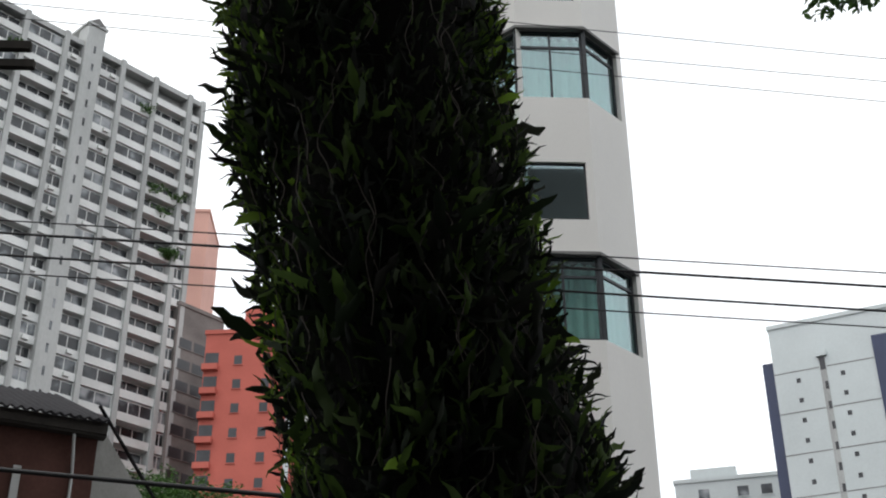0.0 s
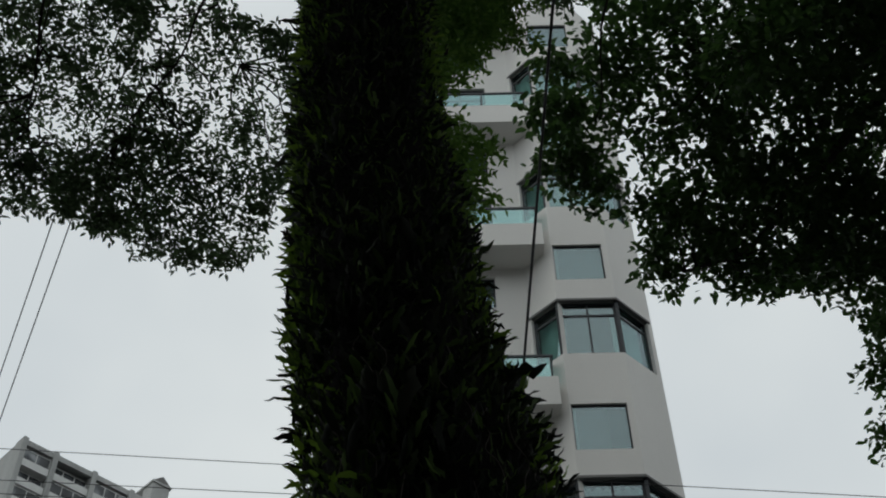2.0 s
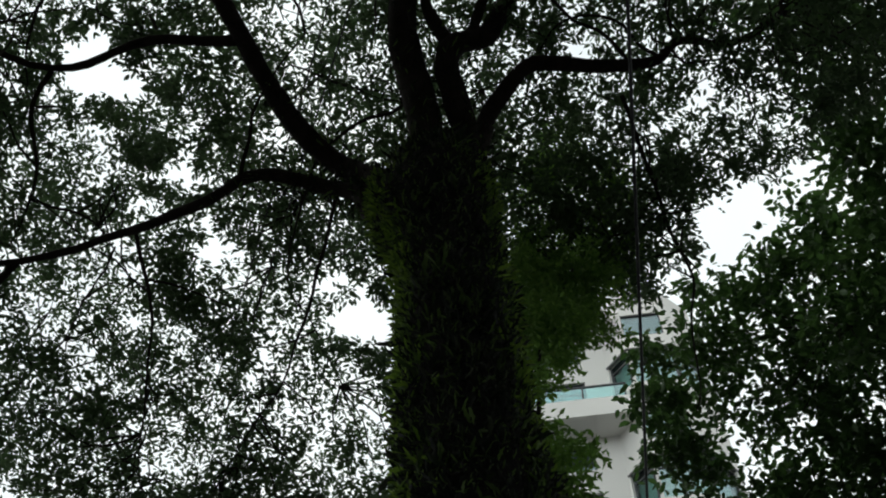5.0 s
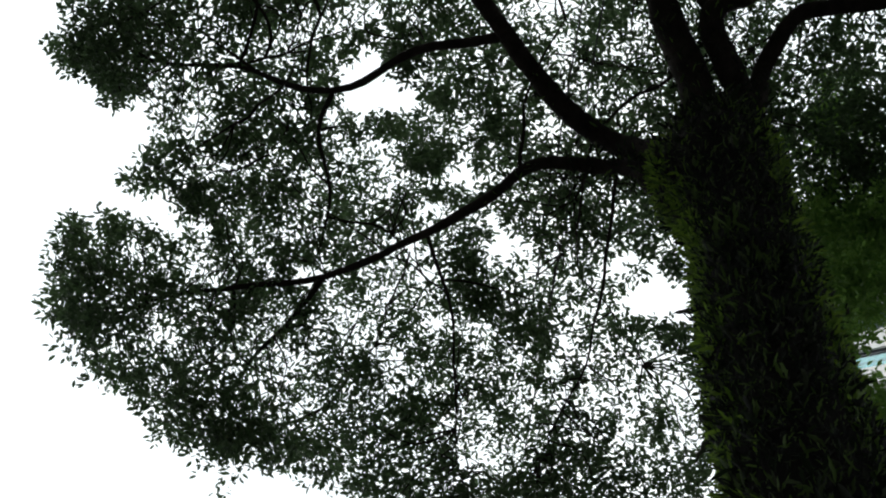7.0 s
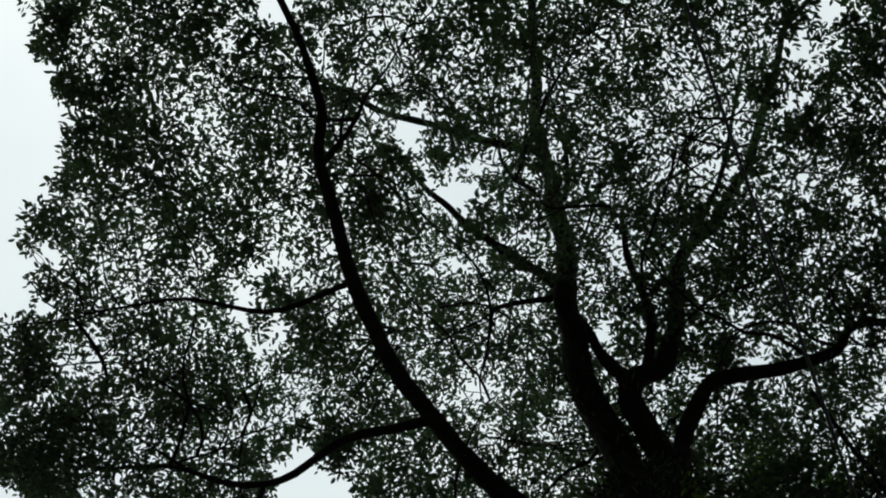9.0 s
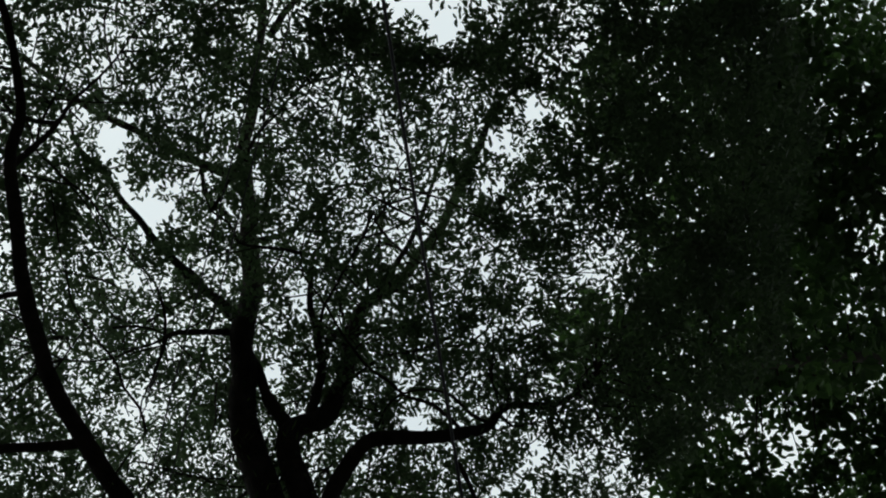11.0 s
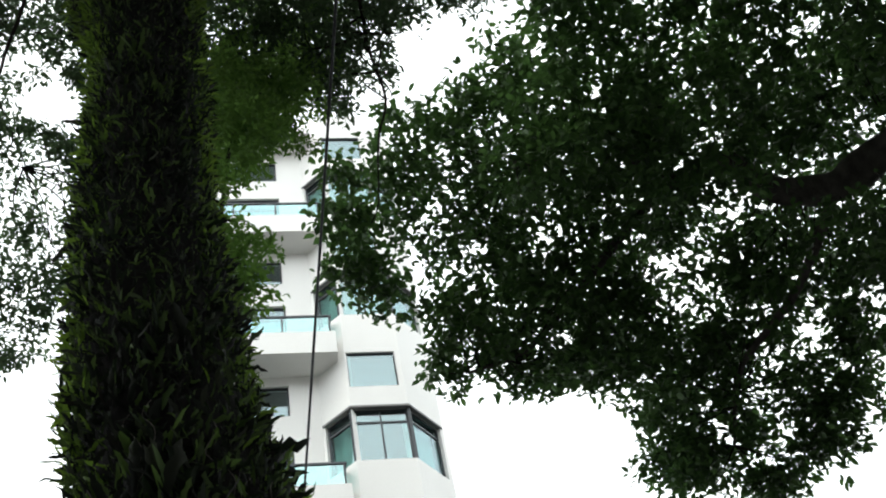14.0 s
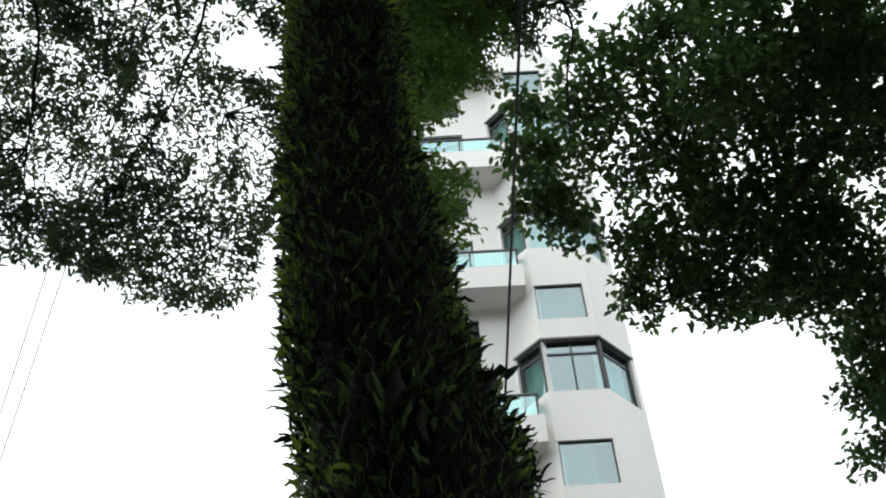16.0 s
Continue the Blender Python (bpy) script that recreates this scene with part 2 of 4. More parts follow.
        bmesh.ops.recalc_face_normals(b, faces=b.faces)
        b.to_mesh(me)
        b.free()
        return me


def glide(pts, steps=5):
    """A smooth line through points."""
    p = [Vector(q) for q in pts]
    p = [2 * p[0] - p[1]] + p + [2 * p[-1] - p[-2]]
    out = []
    for i in range(1, len(p) - 2):
        for s in range(steps):
            t = s / steps
            out.append(0.5 * (2 * p[i] + (p[i + 1] - p[i - 1]) * t + (2 * p[i - 1] - 5 * p[i] + 4 * p[i + 1] - p[i + 2]) * t * t + (3 * p[i] - p[i - 1] - 3 * p[i + 1] + p[i + 2]) * t ** 3))
    return out + [p[-2]]


def wall_mesh(p0, p1, z0, z1, holes, thick, mat, name="wall"):
    """An upright wall from p0 to p1 with openings (u0, u1, z0, z1) right through it; it is thick behind its face."""
    p0, p1 = Vector((*p0, 0)), Vector((*p1, 0))
    u = (p1 - p0).normalized()
    back = Vector((-u.y, u.x, 0)) * thick
    length = round((p1 - p0).length, 4)
    holes = [tuple(round(q, 4) for q in h) for h in holes]
    us = sorted({0, length, *[h[0] for h in holes], *[h[1] for h in holes]})
    zs = sorted({z0, z1, *[h[2] for h in holes], *[h[3] for h in holes]})
    v, f = [], []

    def quad(*pts):
        f.append(tuple(range(len(v), len(v) + 4)))
        v.extend(pts)

    def at(a, z):
        return p0 + u * a + Vector((0, 0, z))
    solid = {}
    for i in range(len(us) - 1):
        for j in range(len(zs) - 1):
            a, z = (us[i] + us[i + 1]) / 2, (zs[j] + zs[j + 1]) / 2
            solid[i, j] = not any(h[0] < a < h[1] and h[2] < z < h[3] for h in holes)
    for (i, j), s in solid.items():
        if not s:
            continue
        a, b, c, d = at(us[i], zs[j]), at(us[i + 1], zs[j]), at(us[i + 1], zs[j + 1]), at(us[i], zs[j + 1])
        quad(a, b, c, d)
        quad(b + back, a + back, d + back, c + back)
        for (m, n), (q, r) in (((i - 1, j), (d, a)), ((i + 1, j), (b, c)), ((i, j - 1), (a, b)), ((i, j + 1), (c, d))):
            if not solid.get((m, n), False):
                quad(r, q, q + back, r + back)
    me = mesh_of(name, v, f, mat)
    b = bmesh.new()
    b.from_mesh(me)
    bmesh.ops.remove_doubles(b, verts=b.verts, dist=0.0005)
    b.to_mesh(me)
    b.free()
    return me


# ---- ground ----
g = Shape().box((-900, -900, -0.4), (900, 900, 0.0)).mesh("ground", GROUND)
tagged(new("ground", g), "dark grey asphalt ground under the street trees", "ground", kind="structure")

# unseen wall, added to shade the trunk and darken the low panes' reflections
wall_south = Shape().box((-45, -10.3, 0), (45, -10.0, 35.5)).mesh("wall_south", GREY_WALL)
tagged(new("wall_south", wall_south), "unseen plain grey wall added behind the camera to block skylight", "wall", kind="structure")

# ---- the cream apartment building across the street ----
FACE, STEP, TOP = 21.8, 5.7, 39.5
home = empty("apartment_building", "cream stucco apartment building with bay windows and glass balconies", "building", at=(0, FACE, 0))
HI = Matrix.Translation((0, -FACE, 0))


def home_part(name, me, parent=None, label=""):
    ob = part(name, me, parent or home, label)
    if parent is None:
        ob.matrix_parent_inverse = HI
    return ob


WEST = -1.7
CORNERS = ((WEST, 22.5), (2.03, 22.5), (2.73, 21.8), (4.24, 21.8), (5.25, 22.78), (5.25, 34.0), (WEST, 34.0), (WEST, 22.5))
bays = [(11.40 + STEP * k, 13.28 + STEP * k) for k in range(-1, 5)]
flats = [(14.08 + STEP * k, 15.46 + STEP * k) for k in range(-2, 5)]
recess_windows = [(30.9 + STEP * k, 32.08 + STEP * k) for k in range(-5, 2)]
recess_doors = [(27.1 + STEP * k, 29.85 + STEP * k) for k in range(-4, 3)]
for i in range(7):
    a, b = CORNERS[i], CORNERS[i + 1]
    n = math.dist(a, b)
    holes = []
    if i == 0:
        holes = [(1.0, 2.91, *z) for z in recess_windows] + [(0.4, 2.96, *z) for z in recess_doors if z[1] < TOP]
    elif i == 1:
        holes = [(0.08, n, *z) for z in bays]
    elif i == 2:         # the front of the bay: one panel between each pair of bay windows
        edges = [0.0] + [q for z in bays for q in z] + [TOP]
        for z0, z1 in zip(edges[::2], edges[1::2]):
            home_part("wall", wall_mesh(a, b, z0, z1, [(0.03, 1.36, *z) for z in flats if z0 < z[0] < z1], 0.22, STUCCO))
        continue
    elif i == 3:
        holes = [(0.0, n - 0.17, *z) for z in bays]
    home_part("wall", wall_mesh(a, b, 0, TOP, holes, 0.22, STUCCO))


def ring_mesh(name, o, d, w, u0, u1, z0, z1, bar, deep, mat):
    """A rectangular frame in one piece."""
    v = []
    for y in (0, deep):
        for a, b, c, e in ((u0, u1, z0, z1), (u0 + bar, u1 - bar, z0 + bar, z1 - bar)):
            v += [o + d * x + w * y + Vector((0, 0, z)) for x, z in ((a, c), (b, c), (b, e), (a, e))]
    f = []
    for i in range(4):
        j = (i + 1) % 4
        f += [(i, j, 4 + j, 4 + i), (8 + j, 8 + i, 12 + i, 12 + j), (j, i, 8 + i, 8 + j), (4 + i, 4 + j, 12 + j, 12 + i)]
    return mesh_of(name, v, f, mat)


def window_in(a, b, u0, u1, z0, z1, bars=(), transom=None, bar=0.055, deep=0.1, glass=GLASS, post=None):
    """A framed window between two plan points: outer frame, bars at parts of the width, a transom; returns the frame with its pane."""
    d = (Vector((*b, 0)) - Vector((*a, 0))).normalized()
    w = Vector((-d.y, d.x, 0))
    o = Vector((*a, 0))
    ob = home_part("window", ring_mesh("window", o + w * deep, d, w, u0, u1, z0, z1, bar, 0.06, FRAME_DARK))
    for k in bars:
        m = u0 + (u1 - u0) * k
        part("mullion", Shape().box((m - bar * 0.4, deep + 0.005, z0 + bar), (m + bar * 0.4, deep + 0.05, z1 - bar), d, w, o).mesh("mullion", FRAME_DARK), ob)
    if transom:
        z = z0 + (z1 - z0) * transom
        part("transom", Shape().box((u0 + bar, deep + 0.002, z - bar * 0.5), (u1 - bar, deep + 0.055, z + bar * 0.5), d, w, o).mesh("transom", FRAME_DARK), ob)
    pane = Shape().box((u0 + bar * 0.5, deep + 0.025, z0 + bar * 0.5), (u1 - bar * 0.5, deep + 0.033, z1 - bar * 0.5), d, w, o)
    p = part("pane", pane.mesh("pane", glass), ob)
    p.visible_shadow = False
    return ob, d, w, o


def curtain_mesh(d, w, o, u0, u1, z0, z1, deep, folds, mat):
    v, f = [], []
    n = int((u1 - u0) * folds)
    for i in range(n + 1):
        q = o + d * (u0 + (u1 - u0) * i / n) + w * (deep + 0.06 * math.sin(i * 1.3) + 0.025 * math.sin(i * 0.47))
        v += [q + Vector((0, 0, z0)), q + Vector((0, 0, z1))]
    f = [(2 * i, 2 * i + 2, 2 * i + 3, 2 * i + 1) for i in range(n)]
    return mesh_of("curtain", v, f, mat, True)


for k, (z0, z1) in enumerate(bays):
    for i, bars in ((1, ()), (2, (0.5,)), (3, ())):
        a, b = CORNERS[i], CORNERS[i + 1]
        n = math.dist(a, b)
        u0, u1 = {1: (0.08, n - 0.02), 2: (0.02, n - 0.02), 3: (0.02, n - 0.17)}[i]
        ob, d, w, o = window_in(a, b, u0, u1, z0 + 0.01, z1 - 0.02, bars, 0.76 if i == 2 else 0.8, bar=0.06)
        if k in (1, 2) and i != 1:
            part("curtain", curtain_mesh(d, w, o, u0 + 0.05, u1 - 0.05, z0, z1 - 0.1, 0.3, 22, CURTAIN), ob, "pale green curtain in folds")
        elif i == 1 and k > 1:
            # added sheet: its pale colour stands in for sky mirrored in the left pane
            part("curtain", curtain_mesh(d, w, o, u0 + 0.05, u1 - 0.05, z0, z1 - 0.25, 0.25, 9, CURTAIN), ob, "pale green curtain drawn shut, in some panes standing in for mirrored sky")
        elif (k in (0, 4, 5) and i == 2) or i == 3:
            part("curtain", curtain_mesh(d, w, o, u0 + 0.05, u1 - 0.05, z0, z1 - 0.1, 0.34, 9, CURTAIN), ob, "pale green curtain drawn shut, in some panes standing in for mirrored sky")
    for i in (2, 3):     # corner posts
        c = CORNERS[i]
        home_part("corner_post", Shape().box((c[0] - 0.045, c[1] + 0.045, z0 + 0.01), (c[0] + 0.045, c[1] + 0.145, z1 - 0.02)).mesh("corner_post", FRAME_DARK))
    lip = Shape()
    for i in (1, 2, 3):
        a, b = Vector((*CORNERS[i], 0)), Vector((*CORNERS[i + 1], 0))
        d = (b - a).normalized()
        w = Vector((-d.y, d.x, 0))
        lip.box((0.02 if i == 1 else -0.01, -0.035, z1 - 0.02), ((b - a).length + (0.01 if i < 3 else -0.1), 0.08, z1 + 0.045), d, w, a)
    home_part("window_hood", lip.mesh("window_hood", GREY_WALL))
for k, (z0, z1) in enumerate(flats):
    ob, d, w, o = window_in(CORNERS[2], CORNERS[3], 0.035, 1.355, z0 + 0.005, z1 - 0.005, (), None, 0.035, 0.05)
    # 0.66 leaves the right third dark, in place of a partial reflection
    share = {2: 0.0, 3: 0.66}.get(k, 1.0)
    if share:
        s = Shape().box((0.06, 0.2, z0 + 0.02), (0.06 + 1.27 * share, 0.21, z1 - 0.02), d, w, o)
        part("blind", s.mesh("blind", BLIND), ob, "pale roller blind")
for z0, z1 in recess_windows:
    for u0, u1 in ((1.0, 2.91),):
        ob, d, w, o = window_in(CORNERS[0], CORNERS[1], u0 + 0.005, u1 - 0.005, z0 + 0.005, z1 - 0.005, (0.5,), None, 0.05, 0.07)
for z0, z1 in recess_doors:
    if z1 < TOP:
        window_in(CORNERS[0], CORNERS[1], 0.405, 2.955, z0 + 0.005, z1 - 0.005, (0.33, 0.67), 0.8, 0.06, 0.08)
for k in range(14):      # floors and back rooms behind the glass
    z = 2.0 + k * STEP / 2
    if z < TOP - 0.5:
        pts = [(WEST + 0.25, 22.75), (2.1, 22.75), (2.85, 22.05), (4.1, 22.05), (5.0, 22.9), (5.0, 33.7), (WEST + 0.25, 33.7)]
        home_part("floor_slab", Shape().poly([(x, y, z) for x, y in pts], (0, 0, 0.2)).mesh("floor_slab", ROOM_SHADE))
home_part("inner_wall", Shape().box((WEST + 0.25, 25.6, 0), (5.0, 25.75, TOP - 0.3)).mesh("inner_wall", ROOM_SHADE))
home_part("roof", Shape().poly([(x, y, TOP) for x, y in CORNERS[:7]], (0, 0, 0.18)).mesh("roof", STUCCO))
for k in range(-4, 3):   # balconies
    z = 26.87 + STEP * k
    if k == 2:
        home_part("roof_canopy", Shape().box((WEST + 0.1, 21.62, z), (2.44, 22.498, z + 0.35)).mesh("roof_canopy", STUCCO))
        continue
    s = Shape().box((WEST + 0.1, 21.62, z - 0.16), (2.54, 22.498, z + 0.2)).box((WEST + 0.1, 21.62, z + 0.2), (2.54, 21.76, z + 0.72))
    s.box((2.40, 21.76, z + 0.2), (2.54, 22.1, z + 0.72))
    slab = home_part("balcony", s.mesh("balcony", STUCCO), None, "cream stucco balcony with glass railing")
    r = Shape().box((WEST + 0.1, 21.66, z + 1.42), (2.46, 21.72, z + 1.48)).box((2.40, 21.72, z + 1.42), (2.46, 22.1, z + 1.48))
    part("rail", r.mesh("rail", FRAME_DARK), slab)
    x = 2.40
    while x > WEST + 1.3:
        p = part("glass_panel", Shape().box((x - 1.28, 21.685, z + 0.74), (x - 0.03, 21.697, z + 1.42)).mesh("glass_panel", RAIL_GLASS), slab)
        p.visible_shadow = False
        part("post", Shape().box((x - 0.022, 21.67, z + 0.72), (x + 0.022, 21.712, z + 1.42)).mesh("post", FRAME_DARK), slab)
        x -= 1.31
    p = part("glass_panel", Shape().box((2.424, 21.75, z + 0.74), (2.436, 22.08, z + 1.42)).mesh("glass_panel", RAIL_GLASS), slab)
    p.visible_shadow = False

# ---- the grey slab tower ----
END, DIR = Vector((-25.85, 140.0, 0)), Vector((-0.712, -0.702, 0)).normalized()
INW = Vector((DIR.y, -DIR.x, 0)) * -1      # into the building
if INW.y < 0:
    INW = -INW
STOREY, ROOFZ = 2.75, 99.4
slab_tower = empty("apartment_tower", "tall weathered grey apartment tower with columns and white balcony bands", "building", at=END)
TI = Matrix.Translation(-END)


def tower_part(name, me, label=""):
    ob = part(name, me, slab_tower, label)
    ob.matrix_parent_inverse = TI
    return ob


tower_part("wall", Shape().box((0.1, 1.6, 0), (36.9, 16, ROOFZ - 0.4), DIR, INW, END).mesh("wall", CONCRETE))
tower_part("roof", Shape().box((0.1, 0.3, ROOFZ - 0.35), (36.9, 15.9, ROOFZ - 0.05), DIR, INW, END).mesh("roof", CONCRETE))
tower_part("side_wall", Shape().box((-0.05, 0.6, 0), (0.1, 16, ROOFZ), DIR, INW, END).mesh("side_wall", CONCRETE))
FINS = (0.2, 2.35, 7.9, 13.0, 21.3, 26.8, 32.3, 36.6)
for s in FINS:
    tower_part("column", Shape().box((s - 0.33, -0.35, 0), (s + 0.33, 1.6, ROOFZ + 0.15), DIR, INW, END).mesh("column", CONCRETE))
shaft = tower_part("stair_shaft", Shape().box((16.4, -0.6, 0), (18.9, 1.6, ROOFZ + 2.6), DIR, INW, END).box((16.2, -0.8, ROOFZ + 2.6), (19.1, 4, ROOFZ + 2.9), DIR, INW, END).mesh("stair_shaft", CONCRETE))
lid = Shape()
q = [END + DIR * 16.3 + INW * -0.7, END + DIR * 19.0 + INW * -0.7, END + DIR * 17.65 + INW * -0.7]
lid.poly([q[0] + Vector((0, 0, ROOFZ + 2.9)), q[1] + Vector((0, 0, ROOFZ + 2.9)), q[2] + Vector((0, 0, ROOFZ + 4.0))], INW * 4)
tower_part("roof_cap", lid.mesh("roof_cap", GREY_WALL))
SPANS = ((0.53, 2.02), (2.68, 7.57), (8.23, 12.67), (13.33, 16.4), (18.9, 20.97), (21.63, 26.47), (27.13, 31.97), (32.63, 36.27))
FLOORS = int(ROOFZ / STOREY)
slit = Shape().box((17.45, -0.64, 0), (17.75, -0.5, 1.1), DIR, INW).mesh("slit_window", TOWER_GLASS)
rng = random.Random(5)
tower_plants = []
for a, b in SPANS:
    band = Shape().box((a, -0.05, 0), (b, 0.12, 1.0), DIR, INW).box((a, 0.12, 0.0), (b, 1.6, 0.16), DIR, INW).mesh("balcony_band", BAND)
    n = max(2, int((b - a) / 1.6))
    fr = Shape()
    for i in range(n + 1):
        m = a + 0.04 + (b - a - 0.08) * i / n
        fr.box((m - 0.05, 0.0, 0), (m + 0.05, 0.1, 1.6), DIR, INW)
    fr.box((a, 0.0, 1.5), (b, 0.1, 1.6), DIR, INW)
    glazing = Shape().box((a, 0.04, 0), (b, 0.07, 1.6), DIR, INW).mesh("glazing", TOWER_GLASS)
    frm = fr.mesh("window", BAND)
    for k in range(FLOORS):
        z = ROOFZ - 0.9 - STOREY * (k + 1)
        bd = tower_part("balcony_band", band)
        bd.matrix_parent_inverse = TI @ Matrix.Translation(END + Vector((0, 0, z)))
        back = rng.choice((0.12, 0.12, 0.14, 0.9) if a > 8 else (0.12, 0.9, 1.1, 1.2)) if b - a > 3.4 else rng.choice((0.12, 0.12, 0.7))
        if k == 0 and a < 12:        # the top storey is an open roof terrace here
            continue
        wi = tower_part("window", frm)
        wi.matrix_parent_inverse = TI @ Matrix.Translation(END + INW * back + Vector((0, 0, z + 1.0)))
        part("pane", glazing, wi)
        if b - a < 3.4 and a > 10 and rng.random() < 0.6:
            ac = tower_part("air_conditioner", Shape().box((0, -0.4, 0), (0.75, 0, 0.5), DIR, INW).mesh("air_conditioner", BAND))
            ac.matrix_parent_inverse = TI @ Matrix.Translation(END + DIR * (a + 0.5 + rng.random()) + INW * -0.05 + Vector((0, 0, z + 0.25)))
    tower_part("roof_beam", Shape().box((a, -0.1, ROOFZ - 0.75), (b, 0.3, ROOFZ), DIR, INW, END).mesh("roof_beam", CONCRETE))
for k in range(9):
    s, st = rng.choice(((3.0, 5), (5.0, 6), (3.4, 8), (6.5, 5), (0.9, 9), (4.2, 13), (9.0, 1), (23, 0), (28, 1)))
    base = END + DIR * s + INW * -0.1 + Vector((0, 0, ROOFZ - 0.9 - STOREY * (st + 1) + 1.0))
    prs = np.random.RandomState(20 + k)
    q = prs.normal(0, 1, (130, 3)) * np.array([0.75, 0.3, 0.35]) + np.array(base)
    w = prs.normal(0, 1, (130, 3))
    w /= np.linalg.norm(w, axis=1, keepdims=True)
    d2 = np.cross(w, prs.normal(0, 1, (130, 3)))
    d2 /= np.linalg.norm(d2, axis=1, keepdims=True)
    tower_plants.append((q, w, d2, np.full(130, 0.45), np.full(130, 0.25)))
for k in range(FLOORS):
    o = part("slit_window", slit, shaft)
    o.matrix_parent_inverse = Matrix.Translation(END + Vector((0, 0, ROOFZ - 1.5 - STOREY * k)))


# ---- far buildings ----
def far_block(name, label, wall_mat, corner, u, width, depth, height, windows, wsize, pane_mat=TOWER_GLASS, parts=()):
    """A plain far block: u runs along its front; windows are (along, z) places."""
    o = Vector((*corner, 0))
    u = Vector((*u, 0)).normalized()
    w = Vector((-u.y, u.x, 0))
    th = empty(name, label, "building", at=o)
    inv = Matrix.Translation(-o)
    b = part("wall", Shape().box((0, 0, 0), (width, depth, height), u, w, o).box((-0.15, -0.15, height), (width + 0.15, depth, height + 0.5), u, w, o).mesh("wall", wall_mat), th)
    b.matrix_parent_inverse = inv
    pane = Shape().box((0, -0.03, 0), (wsize[0], 0.02, wsize[1]), u, w).mesh("window", pane_mat)
    sill = Shape().box((-0.1, -0.12, -0.12), (wsize[0] + 0.1, 0.02, -0.02), u, w).mesh("sill", wall_mat)
    for s, z in windows:
        p = part("window", pane, th)
        p.matrix_parent_inverse = inv @ Matrix.Translation(o + u * s + Vector((0, 0, z)))
        if wsize[0] > 0.8:
            part("sill", sill, p)
    for nm, mat, a, c in parts:
        p = part(nm, Shape().box(a, c, u, w, o).mesh(nm, mat), th)
        p.matrix_parent_inverse = inv
    return th


far_block("salmon_tower", "plain salmon tower behind the grey slab", SALMON, (-31, 168), (1, 0.0), 2.6, 12, 98.5, [], (1, 1))
far_block("grey_block", "dark grey apartment block beside the orange tower", BLOCK_GREY, (-26.15, 139.2), (4.94, 5.31), 7.3, 12, 68.5,
          [(s, 63.0 - 2.8 * k) for k in range(20) for s in np.arange(0.6, 5.7, 2.3)], (1.9, 1.3), FAR_GLASS)
orange_parts = []
for k in range(20):
    z = 55.6 - 2.85 * k
    orange_parts += [("balcony", ORANGE, (-0.1, -0.7, z - 0.7), (1.7, 0.0, z)), ("balcony_opening", FAR_GLASS, (0.1, -0.06, z), (1.6, 0.02, z + 1.5))]
far_block("orange_tower", "bright orange rendered apartment tower with small windows", ORANGE, (-20.6, 128), (1, -0.12), 14, 14, 59.4,
          [(s, 55.6 - 2.85 * k) for k in range(20) for s in (3.4, 6.6, 12.0)], (0.9, 1.1), FAR_GLASS,
          parts=orange_parts + [("raised_roof", ORANGE, (4.2, 0.3, 59.9), (13, 12, 62.6)), ("stack", PALE_WALL, (9.6, -0.25, 0), (10.2, 0.05, 58))])
tower_parts = [("side_panel", NAVY, (-1.3, 0.4, 0), (-0.02, 8, 58.7)), ("side_panel", NAVY, (11.45, -0.14, 0), (16.2, 0.05, 59.6)),
               ("slot", CONCRETE, (5.3, -0.05, 0), (6.0, 0.02, 58.2)), ("slot_window", FAR_GLASS, (5.35, -0.09, 56.6), (5.95, 0.02, 58.15)), ("slot_hood", PALE_WALL, (5.1, -0.4, 58.2), (6.3, 0.02, 59.0))]
for k in range(14):
    tower_parts.append(("slot_window", FAR_GLASS, (5.62, -0.09, 54.2 - 2.42 * k), (5.98, 0.02, 55.1 - 2.42 * k)))
for k in range(9):
    tower_parts.append(("joint", GREY_WALL, (0, -0.035, 56.9 - 4.95 * k), (5.2, 0.02, 57.0 - 4.95 * k)))
    tower_parts.append(("joint", GREY_WALL, (6.1, -0.035, 56.9 - 4.95 * k), (11.4, 0.02, 57.0 - 4.95 * k)))
far_block("white_tower", "pale panelled tower with small square windows and navy sides", PALE_WALL, (45.24, 132.0), (0.866, -0.5), 16.4, 14, 62.7,
          [(s, 55.5 - 2.42 * k) for k in range(20) for s in (2.45, 7.5)], (0.48, 0.55), FAR_GLASS, parts=tower_parts)
far_block("low_block", "low grey-white block with dark windows on the skyline", PALE_WALL, (38.0, 156), (1, -0.35), 14, 12, 51.3,
          [(s, 49.0 - 3 * k) for k in range(12) for s in (3.0, 8.0, 11.0)], (1.4, 1.3), parts=[("rooftop_room", PALE_WALL, (2, 2, 51.8), (8, 9, 53.7))])

# ---- the house with the tiled roof ----
hx, hy = -3.69, 16.0
house = empty("house", "old house with red-brown wall, grey gable and dark corrugated roof", "house", at=(hx, hy, 0))
HU = Vector((-0.9, -0.43, 0)).normalized()      # along the front, away from the gable corner
HW = Vector((-HU.y, HU.x, 0))
if HW.y < 0:
    HW = -HW
HO = Vector((hx, hy, 0))
HINV = Matrix.Translation(-HO)


def house_part(name, me, label=""):
    ob = part(name, me, house, label)
    ob.matrix_parent_inverse = HINV
    return ob


